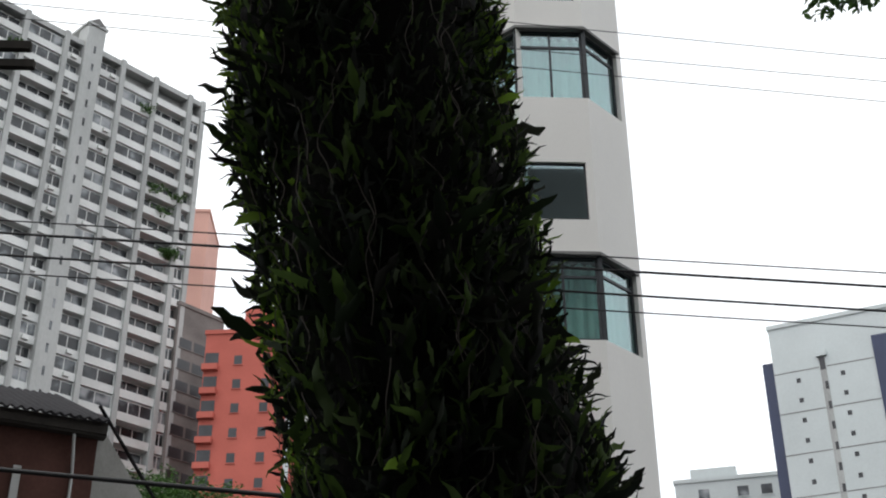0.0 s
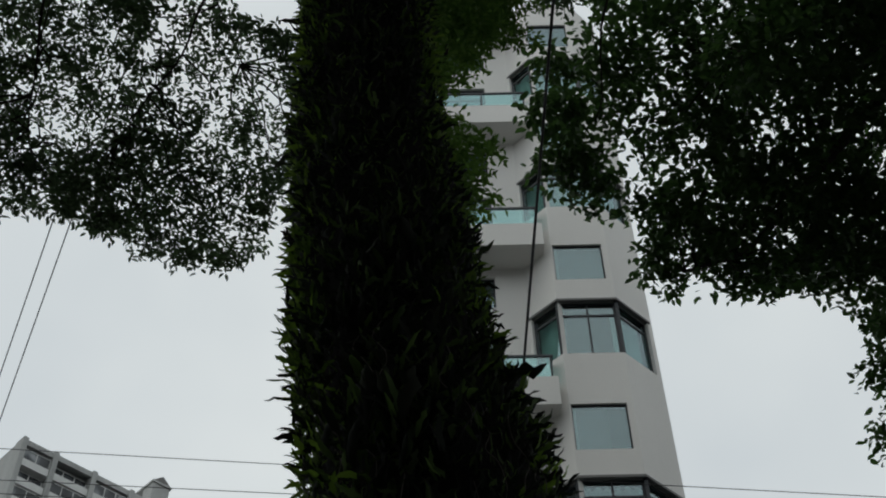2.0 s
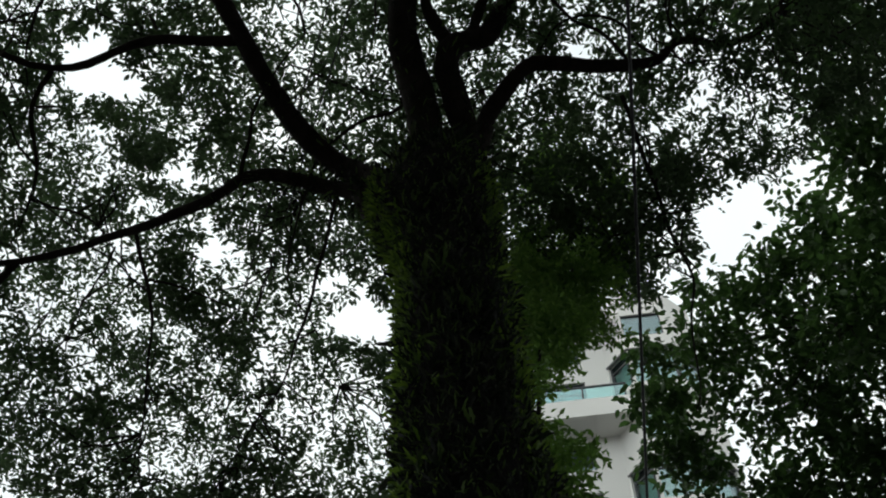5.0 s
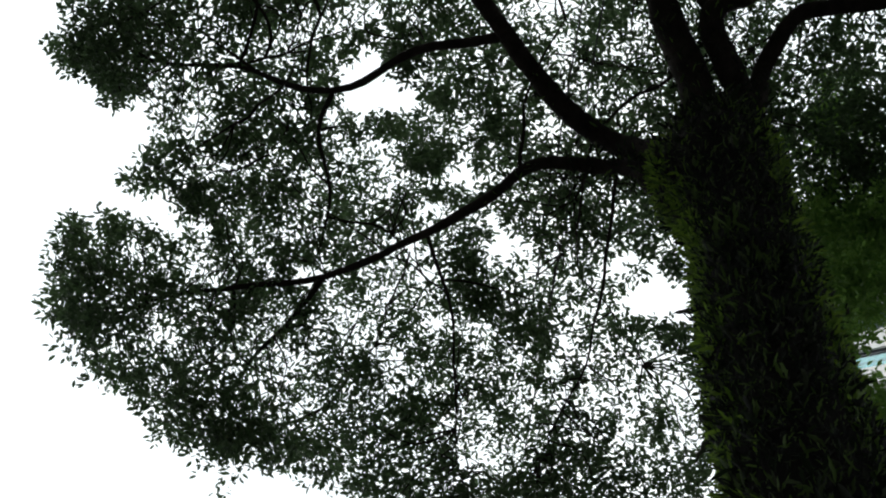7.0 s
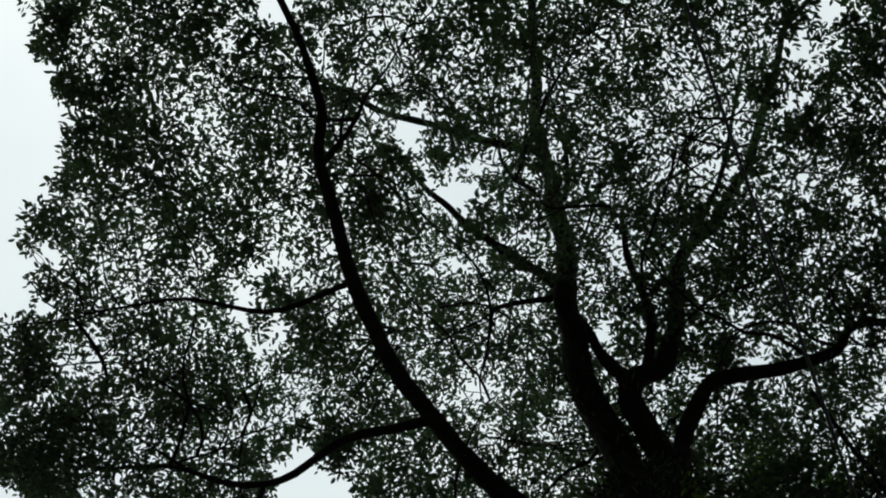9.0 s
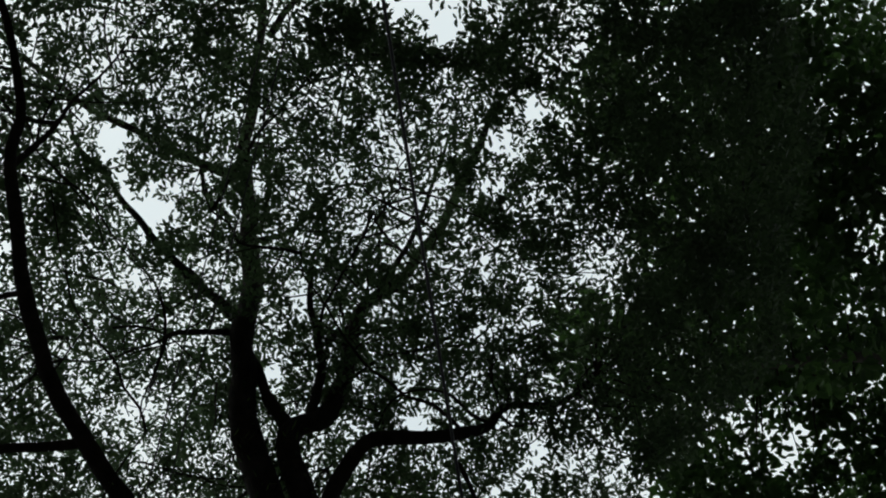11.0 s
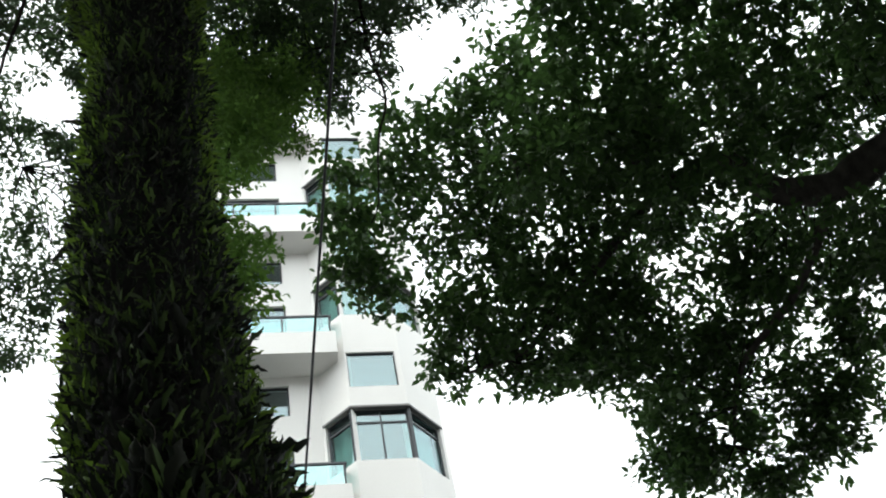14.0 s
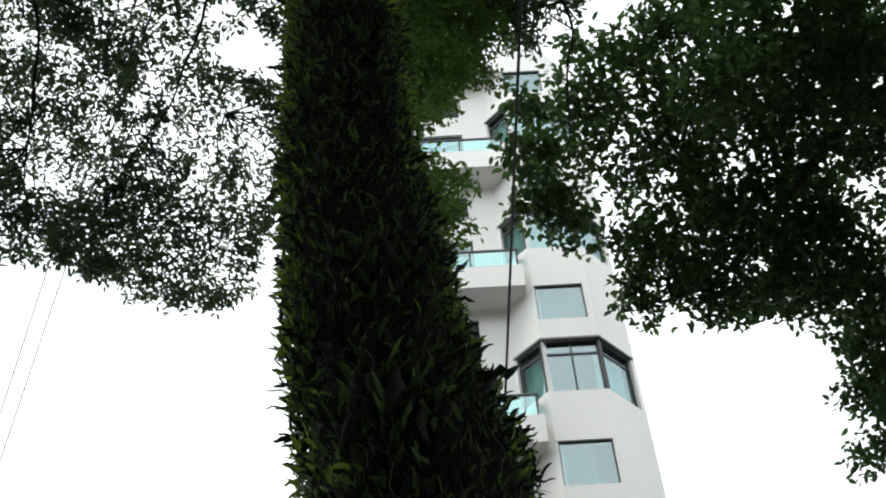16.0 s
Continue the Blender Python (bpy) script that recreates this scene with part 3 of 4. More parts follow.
house_part("front_wall", Shape().box((0.08, 0.14, 0), (11, 0.4, 7.26), HU, HW, HO).mesh("front_wall", BRICK_RED), "red-brown painted wall")
gable = [HO + HU * 0.08 + HW * 0.15 + Vector((0, 0, z)) for z in (0, 7.5)]
gable += [HO + HU * -1.3 + HW * 1.25 + Vector((0, 0, z)) for z in (6.35, 0)]
house_part("gable_wall", Shape().poly(gable, HW * 0.25).mesh("gable_wall", BLOCKWORK), "bare grey blockwork")
house_part("verge", Shape().tube([HO + HU * 0.1 + HW * 0.2 + Vector((0, 0, 7.76)), HO + HU * -1.4 + HW * 1.2 + Vector((0, 0, 6.42)), HO + HU * -1.9 + HW * 1.55 + Vector((0, 0, 5.75))], (0.028, 0.028, 0.028), 6).mesh("verge", ROOF_TILE))
house_part("eave_board", Shape().box((0.0, 0.0, 7.26), (11, 0.16, 7.3), HU, HW, HO).box((0.0, -0.03, 7.29), (11, 0.03, 7.45), HU, HW, HO).mesh("eave_board", EAVE))
v, f = [], []
waves = 88
for i in range(waves * 6 + 1):
    for j in range(2):
        s, dd = i / (waves * 6) * 11, -0.12 + j * 4.2
        q = HO + HU * s + HW * dd + Vector((0, 0, 7.42 + j * 1.85 + 0.018 * math.sin(2 * math.pi * i / 6)))
        v += [q, q + Vector((0, 0, 0.035))]
for i in range(waves * 6):
    a = i * 4
    f += [(a, a + 4, a + 6, a + 2), (a + 1, a + 3, a + 7, a + 5), (a, a + 1, a + 5, a + 4)]
house_part("roof", mesh_of("roof", v, f, ROOF_TILE), "dark corrugated roof sheets")
house_part("downpipe", Shape().tube([HO + HU * 0.42 + HW * 0.02 + Vector((0, 0, 7.25)), HO + HU * 0.36 + HW * 0.11 + Vector((0, 0, 6.75)), HO + HU * 0.33 + HW * 0.11], (0.02,) * 3, 8).mesh("downpipe", PVC), "white plastic downpipe")
house_part("window", Shape().box((1.0, 0.1, 5.5), (1.1, 0.16, 6.75), HU, HW, HO).mesh("window", PVC))

# ---- utility pole, cross-arms and wires ----
px, py = -6.9, 14.1
pole = empty("utility_pole", "concrete utility pole with two dark timber cross-arms", "utility pole", at=(px, py, 0))
PI = Matrix.Translation((-px, -py, 0))
for nm, me in (("shaft", Shape().tube([(px, py, 0), (px, py, 13.6)], (0.17, 0.12), 12).mesh("shaft", POLE, True)),
               ("crossarm", Shape().box((-9.0, 13.92, 11.78), (-4.83, 14.02, 11.90)).mesh("crossarm", ARM_WOOD)),
               ("crossarm", Shape().box((-9.0, 13.92, 12.08), (-4.92, 14.02, 12.21)).mesh("crossarm", ARM_WOOD)),
               ("brace", Shape().tube([(-5.75, 13.97, 11.9), (-5.95, 13.97, 12.08)], (0.03, 0.03), 6).mesh("brace", ARM_WOOD))):
    part(nm, me, pole).matrix_parent_inverse = PI


def wire(a, b, r, sag, label, name="overhead_wire"):
    a, b = Vector(a), Vector(b)
    pts = [a.lerp(b, i / 24) - Vector((0, 0, sag * 4 * (i / 24) * (1 - i / 24))) for i in range(25)]
    tagged(new(name, Shape().tube(pts, (r,) * 25, 6).mesh(name, BLACK_WIRE, True)), label, "wire", "overhead wires")


for zl, zr, r in ((9.44, 8.92, 0.010), (9.26, 8.72, 0.018), (8.95, 8.37, 0.016), (8.70, 8.14, 0.010), (13.45, 12.41, 0.006), (12.9, 12.0, 0.006), (12.65, 11.65, 0.006)):
    k = (zr - zl) / 11.4
    wire((px, 14.0, zl - k * 1.9 * 1), (24.0, 14.0, zr + k * 17.6), r, 0.05, "thin black overhead wire from the pole across the street")
    wire((px, 14.0, zl - k * 1.9 * 1), (-34.0, 14.0, zl - k * 20), r, 0.05, "thin black overhead wire running on past the pole")
for zl, zr in ((6.2, 5.93), (5.72, 5.45)):
    wire((px, 13.9, zl + 0.15), (20.0, 13.9, zr - 1.8), 0.032, 0.05, "thick black telephone cable under the wires")
for dx in (0.0, 0.2):
    wire((-7.04 + dx, 13.97, 12.2), (3.1 + dx, -6.4, 12.2), 0.007, 0.0, "black wire running from the cross-arm over the street tree")
wire((0.38, 14.5, 9.05), (1.3, -14.0, 9.0), 0.012, 0.0, "black cable strung overhead past the tree trunk")


# ---- foliage tools ----
def leaf_mesh(name, base, way, side, length, width, mat, round_leaf=False):
    """Many leaves in one mesh from arrays: a folded blade from base along way."""
    n = len(base)
    up = np.cross(side, way)
    L, W = length[:, None], width[:, None]
    tip, mid = base + way * L, base + way * L * 0.45
    droop = -up * L * 0.12
    if round_leaf:
        cols = [base, base + way * L * 0.28 - side * W * 0.42 + up * W * 0.08, base + way * L * 0.66 - side * W * 0.42 + up * W * 0.08, tip + droop,
                base + way * L * 0.66 + side * W * 0.42 + up * W * 0.08, base + way * L * 0.28 + side * W * 0.42 + up * W * 0.08]
        quads = ((0, 1, 2, 3), (0, 3, 4, 5))
    else:
        cols = [base, mid - side * W * 0.5 + up * W * 0.15, tip + droop, mid + side * W * 0.5 + up * W * 0.15]
        quads = ((0, 1, 2), (0, 2, 3))
    k, m = len(cols), len(quads[0])
    verts = np.stack(cols, 1).reshape(-1, 3)
    idx = (np.arange(n)[:, None, None] * k + np.array(quads)[None]).reshape(-1)
    polys = n * len(quads)
    me = bpy.data.meshes.new(name)
    me.vertices.add(len(verts))
    me.vertices.foreach_set("co", verts.astype(np.float32).ravel())
    me.loops.add(len(idx))
    me.loops.foreach_set("vertex_index", idx.astype(np.int32))
    me.polygons.add(polys)
    me.polygons.foreach_set("loop_start", (np.arange(polys) * m).astype(np.int32))
    me.materials.append(mat)
    me.update(calc_edges=True)
    me.validate()
    return me


def scatter(rs, tips, per, spread, size, flat=0.5):
    """Leaves in sprays round twig tips: base, way, side, length, width."""
    n = len(tips) * per
    c = np.repeat(tips, per, 0)
    ball = rs.normal(0, 1, (n, 3))
    ball *= (rs.uniform(0, 1, n) ** 0.4 / np.linalg.norm(ball, axis=1))[:, None]
    off = ball * np.array([1, 1, 0.7]) * np.repeat(np.broadcast_to(spread, len(tips)), per)[:, None]
    base = c + off
    way = rs.normal(0, 1, (n, 3)) + ball * 0.8
    way[:, 2] = way[:, 2] * flat - 0.25
    way /= np.linalg.norm(way, axis=1, keepdims=True)
    side = np.cross(way, rs.normal(0, 0.45, (n, 3)) + np.array([0, 0, 1.0]))
    side /= np.linalg.norm(side, axis=1, keepdims=True) + 1e-9
    length = size[0] * rs.uniform(0.7, 1.25, n)
    return base, way, side, length, length * size[1]


def inside(poly, x, y):
    c = np.zeros(len(x), bool)
    for i in range(len(poly)):
        (x0, y0), (x1, y1) = poly[i - 1], poly[i]
        c ^= ((y0 > y) != (y1 > y)) & (x < (x1 - x0) * (y - y0) / (y1 - y0 + 1e-12) + x0)
    return c


for arr in tower_plants:
    tagged(tower_part("balcony_plant", leaf_mesh("balcony_plant", *arr, FAR_LEAF), "leafy pot plants on the balcony"), kind="stuff")

# ---- the street tree with the fern-covered trunk ----
TX, TY = 0.60, 3.75
tree = empty("street_tree", "large street tree, trunk clothed in ferns, spreading boughs and small leaves", "tree", at=(TX, TY, 0))
TREEI = Matrix.Translation((-TX, -TY, 0))


def tree_part(name, me, label="", kind=""):
    ob = part(name, me, tree, label)
    ob.matrix_parent_inverse = TREEI
    if kind:
        tagged(ob, kind=kind)
    return ob


AXIS = ((0.0, 0.60, 0.66), (1.5, 0.41, 0.49), (2.75, 0.235, 0.445), (3.23, 0.125, 0.43), (3.85, 0.005, 0.44), (4.6, -0.09, 0.445), (5.5, -0.26, 0.41),
        (6.4, -0.36, 0.365), (7.1, -0.42, 0.345), (8.6, -0.48, 0.33), (9.2, -0.53, 0.35), (9.8, -0.63, 0.43), (10.2, -0.66, 0.45), (10.6, -0.6, 0.33), (11.1, -0.56, 0.12))


def axis_at(z):
    return np.interp(z, [a[0] for a in AXIS], [a[1] for a in AXIS]), np.interp(z, [a[0] for a in AXIS], [a[2] for a in AXIS])


zz = np.linspace(0, 11.2, 57)
tree_part("trunk", Shape().tube([(axis_at(z)[0], TY, z) for z in zz], [axis_at(z)[1] * 0.87 for z in zz], 20, 0.3).mesh("trunk", BARK_SHADED, True), "dark fern-covered trunk")
LOW_BOUGHS = (
    ((-0.95, 3.75, 10.2), (-1.36, 3.86, 11.2), (-1.87, 3.35, 11.5), (-2.05, 2.71, 11.5), (-2.3, 1.38, 11.5), (-2.1, 0.4, 11.55), (-1.95, -0.2, 11.7), (-2.0, -1.5, 12.1)),
    ((-1.0, 3.75, 10.0), (-1.41, 3.87, 10.8), (-2.07, 3.76, 11.0), (-2.65, 3.92, 11.0), (-3.37, 4.08, 11.0), (-4.31, 4.24, 11.0), (-5.52, 4.05, 11.0), (-6.4, 4.0, 10.9)),
)
STEMS = (
    ((-0.66, 3.75, 10.2), (-0.7, 3.68, 11.2), (-0.86, 3.12, 12.3), (-0.8, 2.65, 13.11), (-0.65, 2.29, 13.93), (-0.59, 1.69, 14.74), (-0.54, 1.14, 15.56), (-0.32, 0.44, 16.37), (-0.01, -0.54, 17.19), (0.29, -1.63, 18.0)),
    ((-0.38, 3.75, 10.2), (-0.36, 3.7, 11.2), (-0.46, 3.23, 12.1), (-0.08, 3.24, 12.64), (0.12, 3.19, 13.19), (0.2, 2.93, 13.73), (0.51, 2.73, 14.28), (1.02, 2.56, 14.82), (1.58, 2.16, 15.37), (2.06, 1.62, 15.91), (2.55, 1.1, 16.46), (3.02, 0.9, 17.0)),
    ((-0.46, 3.23, 12.2), (-0.64, 2.91, 12.75), (-0.74, 2.63, 13.3)),
    ((-0.35, 3.21, 12.3), (-0.1, 2.98, 12.75), (-0.08, 2.75, 13.2), (-0.09, 2.43, 13.65), (0.01, 2.12, 14.1), (0.19, 1.94, 14.55), (0.21, 1.48, 15.0)),
)
SIDE_BOUGHS = (
    ((-0.3, 3.75, 10.9), (-0.18, 3.7, 11.5), (0.14, 3.42, 11.9), (0.46, 3.45, 11.97), (0.91, 3.58, 12.04), (1.3, 3.58, 12.11), (1.52, 3.46, 12.19), (1.94, 3.58, 12.26), (2.26, 3.49, 12.33), (2.49, 3.37, 12.4)),
    ((-0.68, 1.25, 15.4), (-1.2, 0.84, 15.6), (-1.71, 0.47, 15.8), (-2.22, 0.09, 16.0), (-2.8, -0.53, 16.2), (-3.17, -1.18, 16.4), (-3.57, -1.93, 16.6)),
    ((-0.86, 2.5, 13.8), (-1.12, 2.14, 14.03), (-1.47, 1.68, 14.27), (-1.74, 1.3, 14.5), (-1.93, 0.88, 14.73), (-2.18, 0.42, 14.97), (-2.24, -0.05, 15.2)),
    ((-0.9, 2.54, 13.4), (-1.41, 2.37, 13.27), (-1.58, 2.54, 13.13), (-1.84, 2.89, 13.0)),
)
FINE_BOUGHS = (
    ((-0.53, 1.85, 14.6), (-0.04, 1.82, 14.93), (0.47, 1.54, 15.27), (0.9, 1.59, 15.6)),
    ((0.0, -0.24, 16.8), (0.53, -0.66, 17.2), (1.1, -0.93, 17.6), (1.53, -1.2, 18.0)),
    ((-0.49, 1.8, 14.8), (-0.3, 1.27, 15.33), (-0.23, 0.65, 15.87), (-0.03, 0.18, 16.4)),
    ((-0.81, 1.57, 14.9), (-1.0, 1.29, 15.27), (-0.87, 0.69, 15.63), (-0.63, 0.17, 16.0)),
    ((-0.01, 2.74, 13.0), (0.24, 2.74, 13.4), (0.9, 2.89, 13.8), (1.42, 2.85, 14.2)),
    ((0.66, 2.64, 14.2), (1.26, 2.03, 14.73), (1.75, 1.31, 15.27), (2.01, 1.09, 15.8)),
    ((-2.16, 0.39, 11.9), (-1.84, 0.13, 12.27), (-1.66, -0.09, 12.63), (-1.04, -0.57, 13.0)),
)
OUTER_BOUGHS = (
    ((-2.05, 2.71, 11.5), (-2.89, 2.63, 11.5), (-3.69, 2.72, 11.5), (-4.6, 2.3, 11.6), (-5.2, 2.0, 11.6)),
    ((-3.69, 2.72, 11.5), (-3.96, 3.15, 11.45), (-4.1, 3.7, 11.3), (-4.5, 4.2, 11.3)),
    ((-4.31, 4.24, 11.0), (-5.0, 4.7, 11.0), (-5.52, 5.06, 11.0), (-6.0, 5.5, 10.9)),
    ((-3.2, 4.05, 11.0), (-3.3, 4.8, 11.0), (-3.5, 5.6, 10.8), (-3.7, 6.6, 10.6)),
)
THIN_BOUGHS = (
    ((-1.36, 3.86, 11.1), (-1.74, 4.42, 10.9), (-1.99, 5.11, 10.8), (-2.43, 5.78, 10.8), (-2.98, 6.46, 10.7)),
    ((-2.3, 1.38, 11.5), (-3.0, 1.3, 11.4), (-3.9, 0.9, 11.4), (-4.6, 0.8, 11.4)),
    ((0.95, 3.84, 12.0), (1.15, 4.52, 11.6), (1.38, 5.3, 11.3), (1.28, 5.4, 10.5), (1.11, 5.4, 9.4)),
)
BOUGHS = LOW_BOUGHS + STEMS + SIDE_BOUGHS + FINE_BOUGHS + OUTER_BOUGHS + THIN_BOUGHS
THICK = (0.118, 0.07, 0.165, 0.125, 0.085, 0.055, 0.088, 0.056, 0.056, 0.034, 0.036, 0.05, 0.03, 0.03, 0.036, 0.036, 0.03, 0.05, 0.026, 0.03, 0.02, 0.019, 0.03, 0.022)
bough_points = []
for pts, r in zip(BOUGHS, THICK):
    line = glide(pts, 6)
    wob = [p + Vector((noise.noise(p * 1.7), noise.noise(p * 1.7 + Vector((9, 0, 0))), noise.noise(p * 1.7 + Vector((0, 9, 0))))) * 0.07 for p in line]
    tree_part("bough", Shape().tube(wob, [r * (1 - 0.78 * i / (len(wob) - 1)) for i in range(len(wob))], 10, 0.2).mesh("bough", BARK_GREY, True))
    bough_points += wob[len(wob) // 5:]

rs = np.random.RandomState(4)
OUT_WEST = ((-3.4, -2.6), (-4.0, -0.5), (-4.5, -0.15), (-4.7, 0.28), (-4.62, 0.55), (-4.95, 0.45), (-5.35, 0.3), (-5.7, 0.65), (-5.55, 1.0), (-5.55, 1.2), (-5.78, 1.68), (-5.52, 2.15), (-5.18, 2.33),
            (-5.2, 2.6), (-5.62, 2.65), (-5.72, 2.92), (-5.6, 3.02), (-5.36, 3.25), (-5.48, 3.3), (-5.8, 3.08), (-6.4, 2.92), (-6.94, 3.45), (-7.17, 3.75), (-7.0, 4.1), (-7.05, 4.5), (-6.75, 4.9))
# the last points add unseen crown behind the camera, for shade on the trunk
OUT_EAST = ((-6.7, 5.6), (-6.25, 5.7), (-5.9, 6.1), (-5.4, 6.35), (-5.1, 6.55), (-4.8, 7.05), (-4.68, 7.38), (-4.16, 7.6), (-3.85, 7.42), (-3.4, 7.8), (-2.95, 8.15), (-2.2, 8.27), (-1.75, 8.1), (-1.55, 7.45), (-0.7, 6.2),
            (0.45, 5.45), (1.17, 5.37), (1.21, 5.03), (1.51, 4.92), (1.54, 4.49), (1.93, 4.44), (2.44, 4.13), (3.8, 3.2), (4.4, 1.2), (4.0, -1.8), (2.8, -5.8), (-2.0, -6.0))
OUTLINE = OUT_WEST + OUT_EAST
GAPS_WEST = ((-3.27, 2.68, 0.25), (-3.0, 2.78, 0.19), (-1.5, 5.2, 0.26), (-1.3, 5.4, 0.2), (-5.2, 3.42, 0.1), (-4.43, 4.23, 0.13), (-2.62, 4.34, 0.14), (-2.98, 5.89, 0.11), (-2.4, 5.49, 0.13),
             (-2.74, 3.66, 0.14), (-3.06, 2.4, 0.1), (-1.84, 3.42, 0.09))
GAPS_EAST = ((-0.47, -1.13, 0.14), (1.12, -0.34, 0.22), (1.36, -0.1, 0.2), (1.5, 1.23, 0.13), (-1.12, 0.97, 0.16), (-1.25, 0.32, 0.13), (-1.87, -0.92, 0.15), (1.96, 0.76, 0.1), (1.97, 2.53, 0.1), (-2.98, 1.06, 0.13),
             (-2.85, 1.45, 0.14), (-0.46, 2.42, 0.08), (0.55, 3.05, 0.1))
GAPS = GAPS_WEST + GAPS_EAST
# thick bunches of leaves that hang lowest
BUNCHES = ((-2.33, 3.27, 0.22), (-4.4, 2.7, 0.38), (-4.33, 3.35, 0.35), (-2.85, 4.81, 0.38), (-2.69, 5.2, 0.3), (-1.87, 4.37, 0.3), (-3.04, 4.54, 0.3), (-5.83, 5.26, 0.5), (-2.86, 2.57, 0.2), (-5.87, 5.65, 0.45),
           (0.63, -0.23, 0.38), (1.03, 0.09, 0.28), (-1.12, -1.21, 0.4), (-0.7, -0.88, 0.35), (-1.78, 0.87, 0.35), (-2.63, 1.62, 0.3), (-0.17, -0.56, 0.3), (-1.92, -1.49, 0.4), (-6.6, 4.2, 0.35), (-3.2, 7.2, 0.35),
           (0.2, 4.4, 0.4), (0.5, 4.9, 0.35), (0.9, 4.5, 0.4), (0.1, 5.0, 0.3), (0.9, 5.05, 0.25), (0.5, 4.1, 0.35), (1.4, 4.2, 0.3))
N = 40000
ox, oy = rs.uniform(-7.5, 4.7, N), rs.uniform(-6.2, 8.6, N)
lift = rs.uniform(0, 1, N) ** 1.6
wob = np.array([(noise.noise(Vector((a * 2.6, b * 2.6, 3.3))), noise.noise(Vector((a * 2.6, b * 2.6, 9.1)))) for a, b in zip(ox, oy)]) * 0.16
AROUND = [(math.cos(a), math.sin(a)) for a in np.linspace(0, 2 * math.pi, 9)[:8]]
keep = np.all([inside(OUTLINE, ox + wob[:, 0] + 0.1 * a, oy + wob[:, 1] + 0.1 * b) for a, b in AROUND], 0)
deep = np.all([inside(OUTLINE, ox + 0.34 * a, oy + 0.34 * b) for a, b in AROUND], 0)
rim = np.clip(np.hypot((ox + 1.0) / 5.2, (oy - 2.0) / 5.4), 0, 1.2)
cz = 13.5 - 3.1 * rim + lift * (3.8 - 2.2 * np.clip(rim, 0, 1))
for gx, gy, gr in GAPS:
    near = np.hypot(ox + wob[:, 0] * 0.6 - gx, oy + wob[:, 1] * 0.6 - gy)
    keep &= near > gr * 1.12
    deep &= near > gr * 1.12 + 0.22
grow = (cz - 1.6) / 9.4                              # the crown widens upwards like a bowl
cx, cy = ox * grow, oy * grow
clump = np.array([noise.noise(Vector((a * 1.5, b * 1.5, c * 1.5))) + 0.8 * noise.noise(Vector((a * 3.6, b * 3.6, c * 3.6 + 5))) for a, b, c in zip(cx, cy, cz)])
airy = (oy > 4.3) & (ox < -1.6)
keep &= (clump > np.where(airy, -0.22, np.where(np.hypot(ox + 0.7, oy - 2.9) < 1.9, -0.5, np.where(oy > 2.2, -0.13, -0.2))) - 0.1 * (~deep)) & (~airy | (rs.uniform(0, 1, N) < 0.57))
tips = np.stack([cx, cy, cz], 1)
cell = ((tips + np.array([16, 14, 0])) / 0.55).astype(int)
crowd = np.zeros(cell.max(0) + 3)
np.add.at(crowd, tuple(cell[keep].T + 1), 1)
near = sum(crowd[tuple((cell + np.array(d)).T)] for d in np.ndindex(3, 3, 3))
keep &= near > 14                                    # no spray floats by itself
tips = tips[keep]
room = np.where(deep, rs.uniform(0.1, 0.27, N), rs.uniform(0.07, 0.15, N))[keep]
pick = rs.permutation(len(tips))[:11800]
tips, room = tips[pick], room[pick]
bunch = []
for gx, gy, gr in BUNCHES:
    m = int(110 * gr * gr) + 6
    d = rs.normal(0, 0.5, (m, 3)) * gr
    q = 13.4 - 3.1 * min(1.2, math.hypot((gx + 1.0) / 5.2, (gy - 2.0) / 5.4))
    bunch.append(np.array((gx * (q - 1.6) / 9.4, gy * (q - 1.6) / 9.4, q)) + d * np.array([1, 1, 0.6]))
bunch = np.concatenate(bunch)
leaves = [np.concatenate(q) for q in zip(scatter(rs, tips, 27, room, (0.067, 0.43)), scatter(rs, bunch, 24, 0.16, (0.067, 0.45)))]
tree_part("crown", leaf_mesh("crown", *leaves, LEAF, True), "airy crown of small dark green leaves", "stuff")
twigs = Shape()


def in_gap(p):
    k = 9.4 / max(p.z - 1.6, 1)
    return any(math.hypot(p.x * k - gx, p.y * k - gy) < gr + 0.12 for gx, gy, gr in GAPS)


side_lines = []
for k in range(190):          # side branches, with forks, under the leaves
    a = bough_points[rs.randint(len(bough_points))]
    if a.y > 4.3 and a.x > -1.5:
        continue
    h = rs.uniform(0, 2 * math.pi)
    line, p, lean = [a.copy()], a.copy(), rs.normal(0.15, 0.25)
    for i in range(rs.randint(6, 13)):
        h += rs.normal(0, 0.28)
        p = p + Vector((math.cos(h), math.sin(h), lean)) * 0.2
        line.append(p.copy())
    at11 = np.array([(q.x * 9.4 / (q.z - 1.6), q.y * 9.4 / (q.z - 1.6)) for q in line])
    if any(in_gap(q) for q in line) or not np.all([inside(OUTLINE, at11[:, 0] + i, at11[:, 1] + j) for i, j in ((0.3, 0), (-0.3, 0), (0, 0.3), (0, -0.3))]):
        continue
    side_lines.append(line)
    r = rs.uniform(0.010, 0.022)
    twigs.tube(glide(line, 2), [r * (1 - 0.75 * i / (2 * len(line) - 2)) for i in range(2 * len(line) - 1)], 5)
    bough_points += line[2:]
bp = np.array([tuple(p) for p in bough_points])
